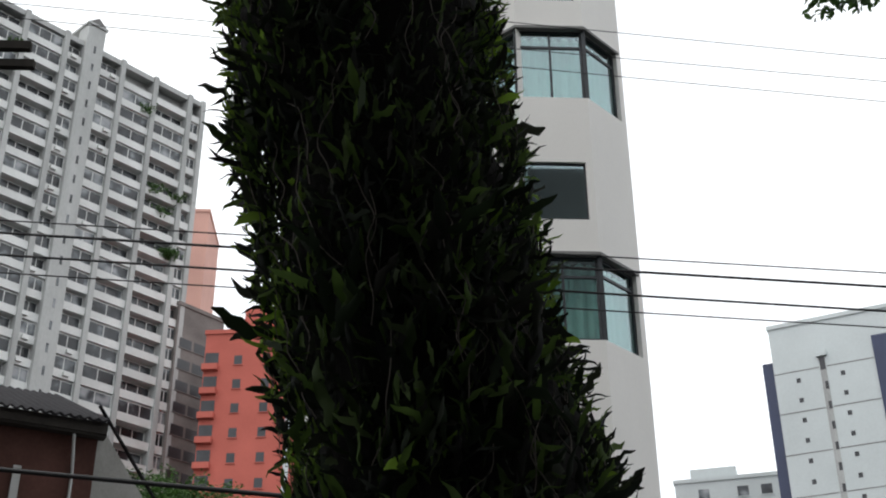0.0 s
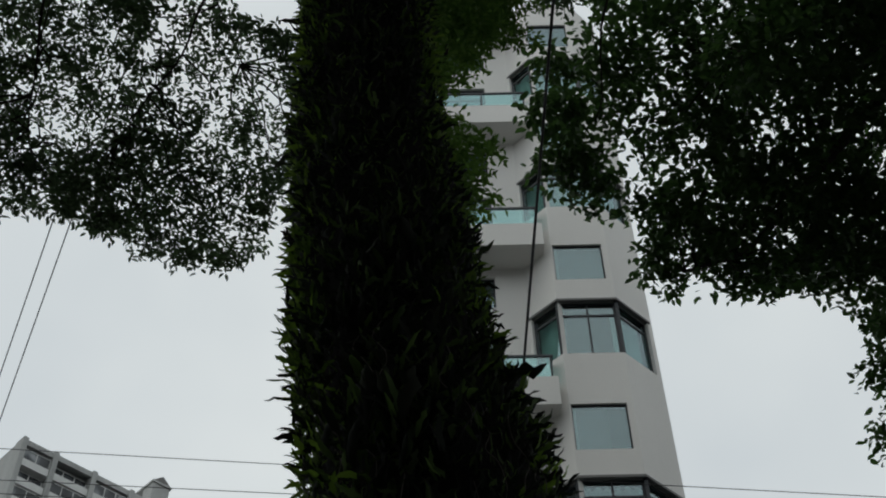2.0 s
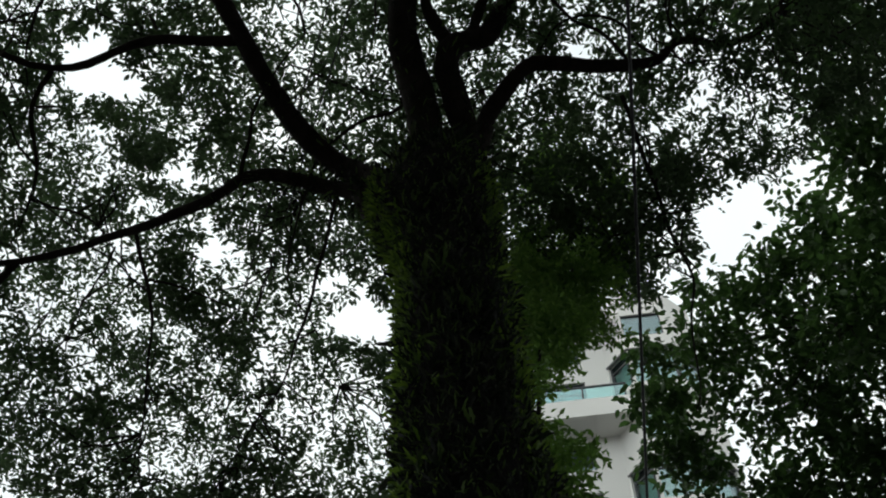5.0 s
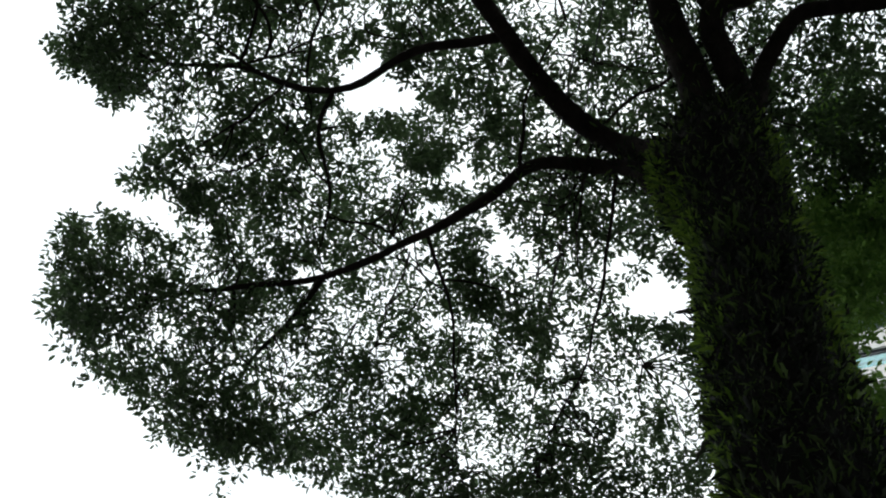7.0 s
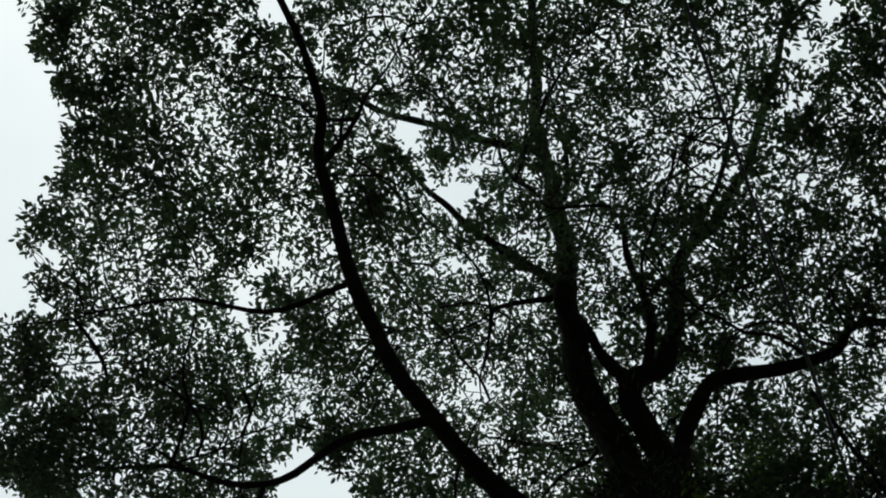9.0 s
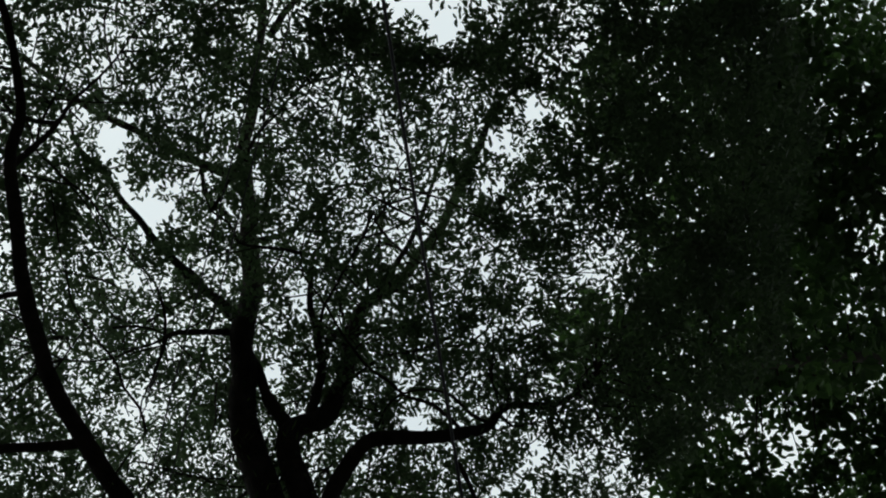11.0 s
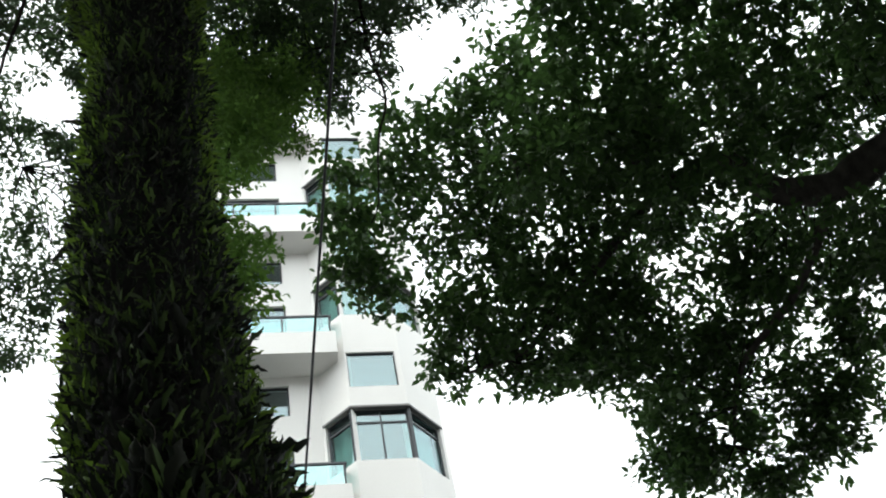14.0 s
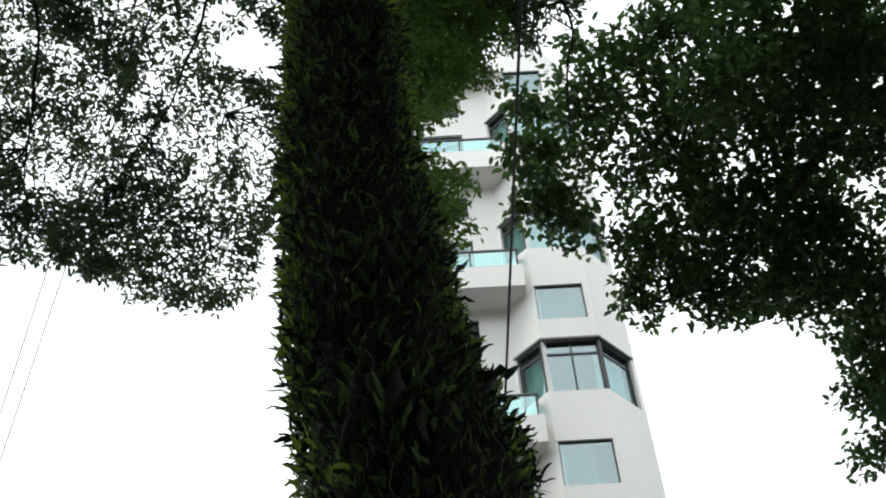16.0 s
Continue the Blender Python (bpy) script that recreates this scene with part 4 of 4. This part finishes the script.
for p in tips[::5]:
    dist = np.sqrt(((bp - p) ** 2).sum(1)) + rs.uniform(0, 0.5, len(bp))
    j = np.argmin(np.where(dist > 0.5, dist, 9))
    a, b = Vector(bp[j]), Vector(p)
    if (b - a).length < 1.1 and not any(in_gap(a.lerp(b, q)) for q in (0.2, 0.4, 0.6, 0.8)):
        m1, m2 = a.lerp(b, 0.35) + Vector(rs.normal(0, 0.1, 3)), a.lerp(b, 0.7) + Vector(rs.normal(0, 0.1, 3))
        r = 0.006 + 0.006 * (b - a).length
        twigs.tube(glide((a, m1, m2, b), 3), [r * (1 - 0.085 * i) for i in range(10)], 4)
tree_part("twig_mass", mesh_of("twig_mass", twigs.v, twigs.f, BARK_GREY, True), "fine bare twigs", "stuff")
HANGING = (((-3.43, 4.20, 11.00), 1.5), ((-1.07, 2.82, 12.80), 1.9), ((-1.72, 3.89, 11.00), 1.5), ((-4.33, 4.24, 11.00), 0.6), ((-2.17, 4.54, 11.10), 1.0), ((-1.53, 2.51, 12.40), 1.2))
for top, drop in HANGING:
    line, p = [], Vector(top)
    for i in range(9):
        line.append(p.copy())
        p = p + Vector((rs.normal(0, 0.012), rs.normal(0, 0.012), -drop / 8))
    tree_part("hanging_root", Shape().tube(glide(line, 2), [0.012 * (1 - 0.04 * i) for i in range(17)], 5).mesh("hanging_root", BARK_GREY, True))
SHOOTS_HIGH = (
    ((0.18, 5.2, 13.47), 0.3, 40),
    ((0.59, 5.2, 12.15), 0.28, 36),
    ((0.11, 5.2, 11.85), 0.25, 30),
    ((0.91, 5.2, 13.0), 0.24, 26),
    ((0.44, 5.2, 14.35), 0.26, 26),
    ((0.7, 5.2, 11.36), 0.2, 18),
)
SHOOTS_LOW = (
    ((-0.09, 5.1, 11.2), 0.3, 34),
    ((0.21, 5.15, 11.1), 0.3, 34),
    ((0.42, 5.15, 10.85), 0.26, 28),
    ((0.1, 5.1, 10.1), 0.22, 26),
    ((-0.1, 5.0, 9.9), 0.2, 18),
    ((0.5, 5.2, 10.45), 0.16, 14),
    ((0.06, 4.8, 8.1), 0.2, 26),
)
SHOOTS_TOP = (
    ((0.1, 4.85, 7.85), 0.12, 12),
    ((-0.06, 4.8, 8.5), 0.16, 16),
    ((-0.06, 4.85, 9.2), 0.13, 12),
    ((0.06, 4.8, 9.85), 0.24, 30),
    ((-0.05, 4.9, 10.4), 0.3, 30),
    ((0.26, 4.9, 10.1), 0.2, 20),
    ((0.35, 5.0, 10.9), 0.34, 34),
)
SHOOTS = SHOOTS_HIGH + SHOOTS_LOW + SHOOTS_TOP
spr = np.concatenate([rs.normal(0, 0.55, (m, 3)) * r + np.array(c) for c, r, m in SHOOTS])
tree_part("shoot_foliage", leaf_mesh("shoot_foliage", *scatter(rs, spr, 30, 0.12, (0.062, 0.42)), LEAF_FRESH), "fresh green shoots behind the trunk", "stuff")
tree_part("shoot_stem", Shape().tube(glide(((-0.35, 4.0, 7.0), (-0.1, 4.6, 7.8), (-0.05, 4.9, 8.9), (0.05, 4.9, 10.0), (0.4, 5.0, 11.2)), 5), [0.03 - 0.001 * i for i in range(21)], 6).mesh("shoot_stem", BARK_GREY, True))

# ---- ferns on the trunk ----
ferns = empty("epiphytic_ferns", "dense green strap ferns all over the trunk, canopy shade in their colour", "fern", at=(TX, TY - 0.4, 1.0))
FI = Matrix.Translation((-TX, -TY + 0.4, -1.0))
ROWS = np.linspace(0, 1, 7)


def on_trunk(z, ang):
    ax, rad = axis_at(z)
    out = np.stack([np.sin(ang), -np.cos(ang), 0 * ang], 1)
    return np.stack([ax, np.full(len(z), TY), z], 1) + out * (rad * rs.uniform(0.85, 1.07, len(z)))[:, None]


def frond_arrays(rs, root, ang, lengths):
    """Curved strap fronds from their roots; returns points (n, rows, 3 columns, xyz)."""
    z = root[:, 2]
    out = np.stack([np.sin(ang), -np.cos(ang), 0 * ang], 1)
    yaw = rs.normal(0, 1.0, len(z))
    tang = np.stack([np.cos(ang), np.sin(ang), 0 * ang], 1)
    go = out * np.cos(yaw)[:, None] + tang * np.sin(yaw)[:, None]
    side = np.cross(go, np.array([0, 0, 1.0]))
    steep = rs.normal(0.7, 0.5, len(z))
    bend = rs.normal(0.2, 0.7, len(z))
    pts = np.zeros((len(z), 7, 3, 3))
    swing = rs.normal(0, 0.5, len(z))
    phase = rs.uniform(0, 6.3, len(z))
    cur = root.copy()
    wid = lengths * rs.uniform(0.13, 0.26, len(z))
    roll = rs.normal(0, 0.8, len(z))
    for i, t in enumerate(ROWS):
        e = steep + bend * t
        d = go * np.cos(e)[:, None] + np.array([0, 0, 1.0]) * np.sin(e)[:, None] + side * (swing * t)[:, None]
        d /= np.linalg.norm(d, axis=1, keepdims=True)
        if i:
            cur = cur + d * (lengths / 6)[:, None]
        nrm = np.cross(side, d)
        s2 = side * np.cos(roll)[:, None] + nrm * np.sin(roll)[:, None]
        w = wid * (0.2, 0.68, 0.95, 1.0, 0.92, 0.66, 0.12)[i]
        wave = 1 + 0.42 * np.sin(2.6 * i + phase)
        cur = cur + nrm * (0.06 * lengths * np.sin(1.9 * i + phase))[:, None]
        pts[:, i, 0], pts[:, i, 1], pts[:, i, 2] = cur - s2 * (w * wave)[:, None] * 0.5, cur - nrm * (w * 0.25)[:, None], cur + s2 * (w * (2 - wave))[:, None] * 0.5
    return pts


def frond_faces(n):
    one = [(i * 3 + j, i * 3 + j + 1, i * 3 + j + 4, i * 3 + j + 3) for i in range(6) for j in range(2)]
    return (np.arange(n)[:, None, None] * 21 + np.array(one)[None]).reshape(-1, 4)


n = 28000
z = 0.25 + 10.65 * rs.uniform(0, 1, n) ** 0.9
ang = rs.uniform(-math.pi, math.pi, n)
patch = np.array([noise.noise(Vector((math.sin(a) * 1.4, math.cos(a) * 1.4, b * 1.8))) for a, b in zip(ang, z)])
lens = rs.uniform(0.045, 0.122, n) * (1 + 0.55 * patch) * np.interp(z, (1, 3.5, 6, 11), (1.2, 1.15, 0.95, 0.8)) * np.where((z < 3.1) & (ang > 0.4) & (ang < 2.2), 1.15, 1.0)
lens *= np.where(rs.uniform(0, 1, n) < 0.07, 1.55, 1.0)
root = on_trunk(z, ang)
up_root, up_ang = [], []
for pts, r in zip(BOUGHS[:4], THICK):       # they climb on to the lowest part of the boughs
    line = glide(pts, 6)[:18]
    for k in range(1300):
        i, a = rs.randint(len(line)), rs.uniform(-math.pi, math.pi)
        q = line[i] + Vector(rs.normal(0, 0.05, 3))
        if rs.uniform() < 1 - i / 19:
            up_root.append((q.x + math.sin(a) * r, q.y - math.cos(a) * r, q.z))
            up_ang.append(a)
m = len(up_root)
root, ang = np.concatenate([root, np.array(up_root)]), np.concatenate([ang, np.array(up_ang)])
lens = np.concatenate([lens, rs.uniform(0.05, 0.11, m)])
n += m
fp = frond_arrays(rs, root, ang, lens)
me = mesh_of("frond_mass", fp.reshape(-1, 3), [tuple(q) for q in frond_faces(n).tolist()], FROND_SHADED, True)
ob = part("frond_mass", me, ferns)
ob.matrix_parent_inverse = FI
tagged(ob, kind="stuff")
# young fronds crowd the flanks, where their bright colour paints the backlit rim
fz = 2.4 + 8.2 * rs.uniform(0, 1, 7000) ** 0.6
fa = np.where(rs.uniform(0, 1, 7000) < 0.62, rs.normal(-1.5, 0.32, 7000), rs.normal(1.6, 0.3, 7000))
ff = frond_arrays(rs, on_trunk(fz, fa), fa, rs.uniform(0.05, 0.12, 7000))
fresh = part("fresh_lit_frond_mass", mesh_of("fresh_lit_frond_mass", ff.reshape(-1, 3), [tuple(q) for q in frond_faces(7000).tolist()], FROND_FRESH_LIT, True), ferns, "young fronds along the trunk's flanks, the backlit rim put into their bright green")
fresh.matrix_parent_inverse = FI
tagged(fresh, kind="stuff")
kinds = []
for k in range(12):
    one = frond_arrays(rs, np.array([(0.0, 0.0, 4.0)]), np.array([0.0]), np.array([rs.uniform(0.09, 0.14)]))[0].reshape(-1, 3)
    one -= one[1]
    kinds.append(mesh_of("frond", one, [tuple(q) for q in frond_faces(1).tolist()], FROND_FRESH_LIT if k % 6 == 0 else FROND_SHADED, True))
for k in range(300):
    zf, a = rs.uniform(2.4, 5.2), rs.choice((rs.uniform(-2.0, 2.0), rs.uniform(1.1, 1.9), rs.uniform(-1.9, -1.1)))
    ax, rad = axis_at(zf)
    ob = part("frond", kinds[k % 12], ferns)
    ob.matrix_parent_inverse = FI @ pose(ax + math.sin(a) * rad * 0.95, TY - math.cos(a) * rad * 0.95, zf, 0, 0, math.degrees(a)) @ Matrix.Scale(rs.uniform(0.7, 1.15), 4)

vines = Shape()
for k in range(95):
    a, zv = rs.uniform(-1.9, 1.9), rs.uniform(1.6, 4.8)
    line = []
    for i in range(7):
        ax, rad = axis_at(zv + i * 0.07)
        q = rad + 0.02 + rs.uniform(-0.01, 0.02)
        line.append((ax + math.sin(a) * q, TY - math.cos(a) * q, zv + i * 0.07))
        a += rs.normal(0, 0.07)
    vines.tube(glide(line, 3), (0.0019,) * 19, 4)
vm = part("vine_mass", mesh_of("vine_mass", vines.v, vines.f, VINE), ferns, "thin pale climbing stems")
vm.matrix_parent_inverse = FI
tagged(vm, kind="stuff")

# ---- the broad-leaved tree beside it ----
BX, BY = 12.5, 6.0
tree2 = empty("broad_leaved_tree", "dense dark tree with larger rounded leaves and a thick curving limb", "tree", at=(BX, BY, 0))
T2I = Matrix.Translation((-BX, -BY, 0))


def tree2_part(name, me, label="", kind=""):
    ob = part(name, me, tree2, label)
    ob.matrix_parent_inverse = T2I
    if kind:
        tagged(ob, kind=kind)
    return ob


tree2_part("trunk", Shape().tube(glide(((BX, BY, 0), (BX - 0.1, BY, 4), (BX - 0.4, BY, 8), (BX - 1.2, BY + 0.1, 11.4)), 6), np.linspace(0.55, 0.34, 19), 14, 0.2).mesh("trunk", BARK_PALE, True))
ARCHING = (((11.39, 6.29, 10.61), (10.29, 6.79, 13.31), (9.4, 7.23, 14.34), (8.65, 7.81, 14.49), (8.05, 8.41, 14.47), (7.37, 8.63, 14.71), (6.66, 8.47, 15.17), (5.92, 8.82, 15.26), (5.03, 8.41, 15.85), (3.89, 8.99, 16.01)),
           ((11.09, 6.19, 11.61), (9.49, 4.19, 13.11), (8.61, 3.69, 13.91), (8.24, 4.55, 13.91), (7.37, 5.02, 14.14), (6.26, 4.73, 14.81), (5.09, 4.79, 15.51)),
           ((11.09, 6.19, 11.61), (8.89, 3.19, 13.11), (6.39, 2.39, 13.91), (4.89, 1.69, 14.51)),
           ((8.05, 8.41, 14.47), (7.59, 9.79, 13.91), (6.89, 10.79, 13.51), (6.79, 11.69, 12.91)),
           ((5.92, 8.82, 15.26), (4.89, 10.19, 14.81), (4.09, 11.19, 14.51), (3.29, 11.59, 14.51)))
for pts, r in zip(ARCHING, (0.34, 0.2, 0.16, 0.09, 0.08)):
    line = glide(pts, 6)
    tree2_part("limb", Shape().tube(line, [r * (1 - 0.75 * i / (len(line) - 1)) for i in range(len(line))], 12, 0.2).mesh("limb", BARK_PALE, True))
LOBES = (((2.85, 9, 16.62), 0.85), ((2.16, 9.8, 16.22), 0.6), ((3.41, 10.4, 15.52), 0.9), ((4.14, 8.7, 16.52), 1.0), ((4.39, 11.2, 14.82), 0.75), ((5.66, 9.9, 15.27), 1.1), ((6.49, 8.1, 16.12), 1.1),
         ((6.33, 11.05, 14.12), 0.8), ((6.83, 11.7, 13.22), 0.75), ((7.75, 9.6, 14.52), 0.95), ((7.89, 11, 13.27), 0.65), ((9.09, 7, 15.32), 1.1), ((9.19, 8.9, 14.22), 0.75), ((5.19, 11.1, 14.82), 0.7))
RIM = (((1.45, 9.7, 15.6), 0.34), ((1.5, 10.6, 15.6), 0.34), ((1.45, 8.9, 15.7), 0.28), ((2.1, 11.0, 15.4), 0.34), ((1.77, 10.35, 16.02), 0.32), ((2.02, 10.7, 15.67), 0.32), ((2.67, 10.95, 15.32), 0.4), ((3.02, 11.6, 14.72), 0.4), ((3.67, 11.6, 14.62), 0.38), ((4.28, 11.55, 14.42), 0.36), ((5.12, 11.25, 14.52), 0.4),
       ((5.77, 11.7, 13.72), 0.36), ((5.87, 12.25, 13.07), 0.32), ((6.02, 12.65, 12.62), 0.25), ((6.42, 12.15, 12.92), 0.45), ((7.52, 11.75, 12.72), 0.4), ((8.32, 10.35, 13.62), 0.3), ((3.87, 8.15, 16.92), 0.7), ((9.42, 9.65, 13.52), 0.4))
FILL = (((4.51, 9.59, 15.92), 0.6), ((3.81, 9.59, 16.02), 0.6), ((5.17, 9.39, 15.82), 0.6), ((7.01, 9.89, 14.72), 0.65), ((7.36, 10.39, 14.12), 0.6), ((5.61, 10.69, 14.72), 0.6), ((7.61, 7.99, 15.62), 0.7), ((8.21, 7.49, 15.62), 0.75),
        ((8.61, 9.59, 14.02), 0.5), ((8.16, 11.19, 12.92), 0.42), ((7.31, 12.09, 12.52), 0.36), ((6.21, 11.79, 13.42), 0.5), ((3.21, 11.14, 15.02), 0.5), ((5.01, 11.39, 14.37), 0.5), ((5.76, 13.19, 12.87), 0.16), ((6.06, 13.24, 12.62), 0.18), ((6.41, 13.09, 12.67), 0.22))
FRONT_HIGH = (
    ((8.34, 8.51, 15.68), 0.6),
    ((8.12, 8.24, 15.96), 0.5),
    ((9.89, 4.34, 15.86), 0.67),
    ((9.6, 5.27, 15.71), 0.52),
    ((9.89, 5.0, 14.99), 0.59),
    ((8.07, 5.02, 14.53), 0.44),
    ((8.66, 4.25, 14.46), 0.52),
    ((7.85, 4.19, 15.91), 0.44),
)
FRONT_LIMB = (
    ((6.86, 8.1, 13.8), 0.5),
    ((6.2, 7.95, 14.2), 0.5),
    ((5.5, 8.25, 14.3), 0.5),
    ((4.7, 7.9, 14.8), 0.5),
    ((3.7, 8.4, 14.9), 0.5),
    ((4.19, 9.96, 15.0), 0.6),
    ((4.53, 10.42, 14.55), 0.55),
    ((3.85, 10.68, 14.56), 0.5),
)
FRONT_HANGING = (
    ((5.49, 10.69, 13.94), 0.6),
    ((5.61, 10.99, 13.0), 0.4),
    ((4.75, 10.92, 13.9), 0.45),
    ((8.49, 10.29, 13.4), 0.5),
    ((8.43, 10.89, 12.95), 0.45),
    ((8.15, 11.53, 12.6), 0.35),
    ((7.35, 11.98, 12.6), 0.4),
    ((6.75, 10.97, 13.9), 0.6),
    ((6.08, 11.83, 12.8), 0.4),
)
FRONT = FRONT_HIGH + FRONT_LIMB + FRONT_HANGING
FILL2 = (((5.74, 5.9, 15.6), 0.7), ((6.4, 6.1, 15.3), 0.7), ((7.4, 4.2, 15.5), 0.8), ((8.1, 6.0, 14.5), 0.8), ((9.1, 6.6, 13.6), 0.8), ((6.75, 6.85, 14.8), 0.7), ((8.05, 8.1, 13.4), 0.6), ((8.1, 3.85, 15.3), 0.9),
         ((7.8, 1.3, 16.0), 1.0), ((6.7, 5.1, 15.6), 0.8), ((8.0, 2.6, 15.7), 1.0), ((5.4, 4.9, 16.2), 0.8), ((4.5, 6.5, 15.8), 0.7))
LOBES2 = (((5.93, 4.58, 16.1), 1.1), ((4.43, 5.68, 16.1), 0.9), ((7.23, 5.48, 15.2), 1.1), ((8.83, 4.48, 14.7), 1.1), ((8.83, 5.78, 14.1), 1.0), ((5.83, 7.28, 15), 1.0), ((3.43, 4.58, 16.7), 0.75), ((4.73, 6.88, 15.5), 0.9),
          ((4.03, 1.08, 14.4), 0.9), ((4.53, 2.58, 13.9), 1.0), ((3.73, 3.88, 14), 0.75), ((5.53, 1.58, 13.7), 1.0), ((5.43, 3.58, 13.3), 0.9), ((4.93, 0.78, 14.1), 0.9), ((6.13, 2.28, 13.3), 0.9), ((9.83, 7.18, 14.1), 1.2),
          ((6.33, -0.62, 13.6), 1.3), ((7.83, 1.68, 13.1), 1.3))
RIGHT_LOBES = (((4.92, 8.34, 15.40), 0.60), ((4.17, 7.90, 15.60), 0.60), ((5.66, 8.93, 15.00), 0.60), ((3.81, 8.53, 15.40), 0.50), ((5.45, 7.86, 15.40), 0.60), ((4.77, 9.05, 15.00), 0.50), ((8.90, 8.40, 13.70), 0.50), ((9.87, 8.74, 13.70), 0.50), ((9.45, 9.40, 13.70), 0.40), ((10.54, 9.67, 13.70), 0.40), ((8.55, 8.85, 13.70), 0.35), ((10.11, 8.09, 13.70), 0.50), ((8.17, 9.22, 13.70), 0.30))
DARK_MASS = (((4.45, 2.94, 15.2), 0.6), ((5.35, 2.51, 15.2), 0.65), ((5.6, 3.7, 15.0), 0.55), ((5.21, 1.62, 15.4), 0.6), ((6.42, 1.3, 15.2), 0.7), ((6.16, 2.65, 15.0), 0.6))
t2 = []
for k, (c, r) in enumerate(LOBES + RIM + FILL + FRONT + FILL2 + LOBES2 + DARK_MASS + RIGHT_LOBES):
    m = int((245 if k < len(LOBES + RIM + FILL + FRONT) else 160) * r * r)
    d = rs.normal(0, 1, (m, 3))
    d /= np.linalg.norm(d, axis=1, keepdims=True)
    t2.append(np.array(c) + d * (1.1 * r * rs.uniform(0.1, 1, m) ** 0.5)[:, None] * np.array([1.05, 1.05, 0.8]))
t2 = np.concatenate(t2)
cl = np.array([noise.noise(Vector(p) * 3.1) + 0.35 * noise.noise(Vector(p) * 1.4) for p in t2])
under = np.zeros(len(t2), bool)                     # few leaves hang below the thick limb
for q in glide(ARCHING[0], 6)[8:31]:
    off = np.hypot(t2[:, 0] / (t2[:, 2] - 1.5) - q.x / (q.z - 1.5), t2[:, 1] / (t2[:, 2] - 1.5) - q.y / (q.z - 1.5))
    under |= (off < 0.024) & (t2[:, 2] < q.z + 0.25)
t2 = t2[(cl > -0.12) & ~under]
t2 = t2[rs.permutation(len(t2))]
fan = t2[:, :2] / (t2[:, 2:] - 1.5)                 # boughs that overlap bear fewer leaves each, so that the sky glints through everywhere
patch2 = np.round(fan / 0.04).astype(int)
taken, full = {}, []
for p, q in zip(t2, patch2):
    key = (int(q[0]), int(q[1]))
    taken[key] = taken.get(key, 0) + 1
    full.append(taken[key] <= 26 + 17 * noise.noise(Vector((key[0] * 0.55, key[1] * 0.55, 2.0))))
t2 = t2[np.array(full)]
tree2_part("crown", leaf_mesh("crown", *scatter(rs, t2, 13, rs.uniform(0.16, 0.3, len(t2)), (0.136, 0.54)), LEAF_DARK, True), "dense crown of rounded dark green leaves", "stuff")
bp = np.concatenate([np.array([tuple(p) for p in glide(l, 6)[14:]]) for l in ARCHING])
tw = Shape()
for p in t2[::14]:
    j = np.argmin(((bp - p) ** 2).sum(1))
    a, b = Vector(bp[j]), Vector(p)
    if (b - a).length > 1.7:
        continue
    m1 = a.lerp(b, 0.5) + Vector(rs.normal(0, 0.1, 3))
    tw.tube(glide((a, m1, b), 4), [0.013 * (1 - 0.09 * i) for i in range(9)], 4)
tree2_part("twig_mass", mesh_of("twig_mass", tw.v, tw.f, BARK_GREY, True), "fine twigs", "stuff")
tips = rs.normal(0, 1, (420, 3)) * np.array([1.2, 1.0, 0.5]) + np.array([-7.9, 42, 13.7])
bush = empty("distant_tree", "bright green tree top in front of the towers", "tree", at=(-7.5, 42, 0))
BI = Matrix.Translation((7.5, -42, 0))
part("trunk", Shape().tube([(-7.5, 42, 0), (-7.5, 42, 13.4)], (0.25, 0.1), 8).mesh("trunk", BARK_GREY, True), bush).matrix_parent_inverse = BI
cr = part("crown", leaf_mesh("crown", *scatter(rs, tips, 34, 0.42, (0.17, 0.5)), FAR_LEAF), bush)
cr.matrix_parent_inverse = BI
tagged(cr, kind="stuff")
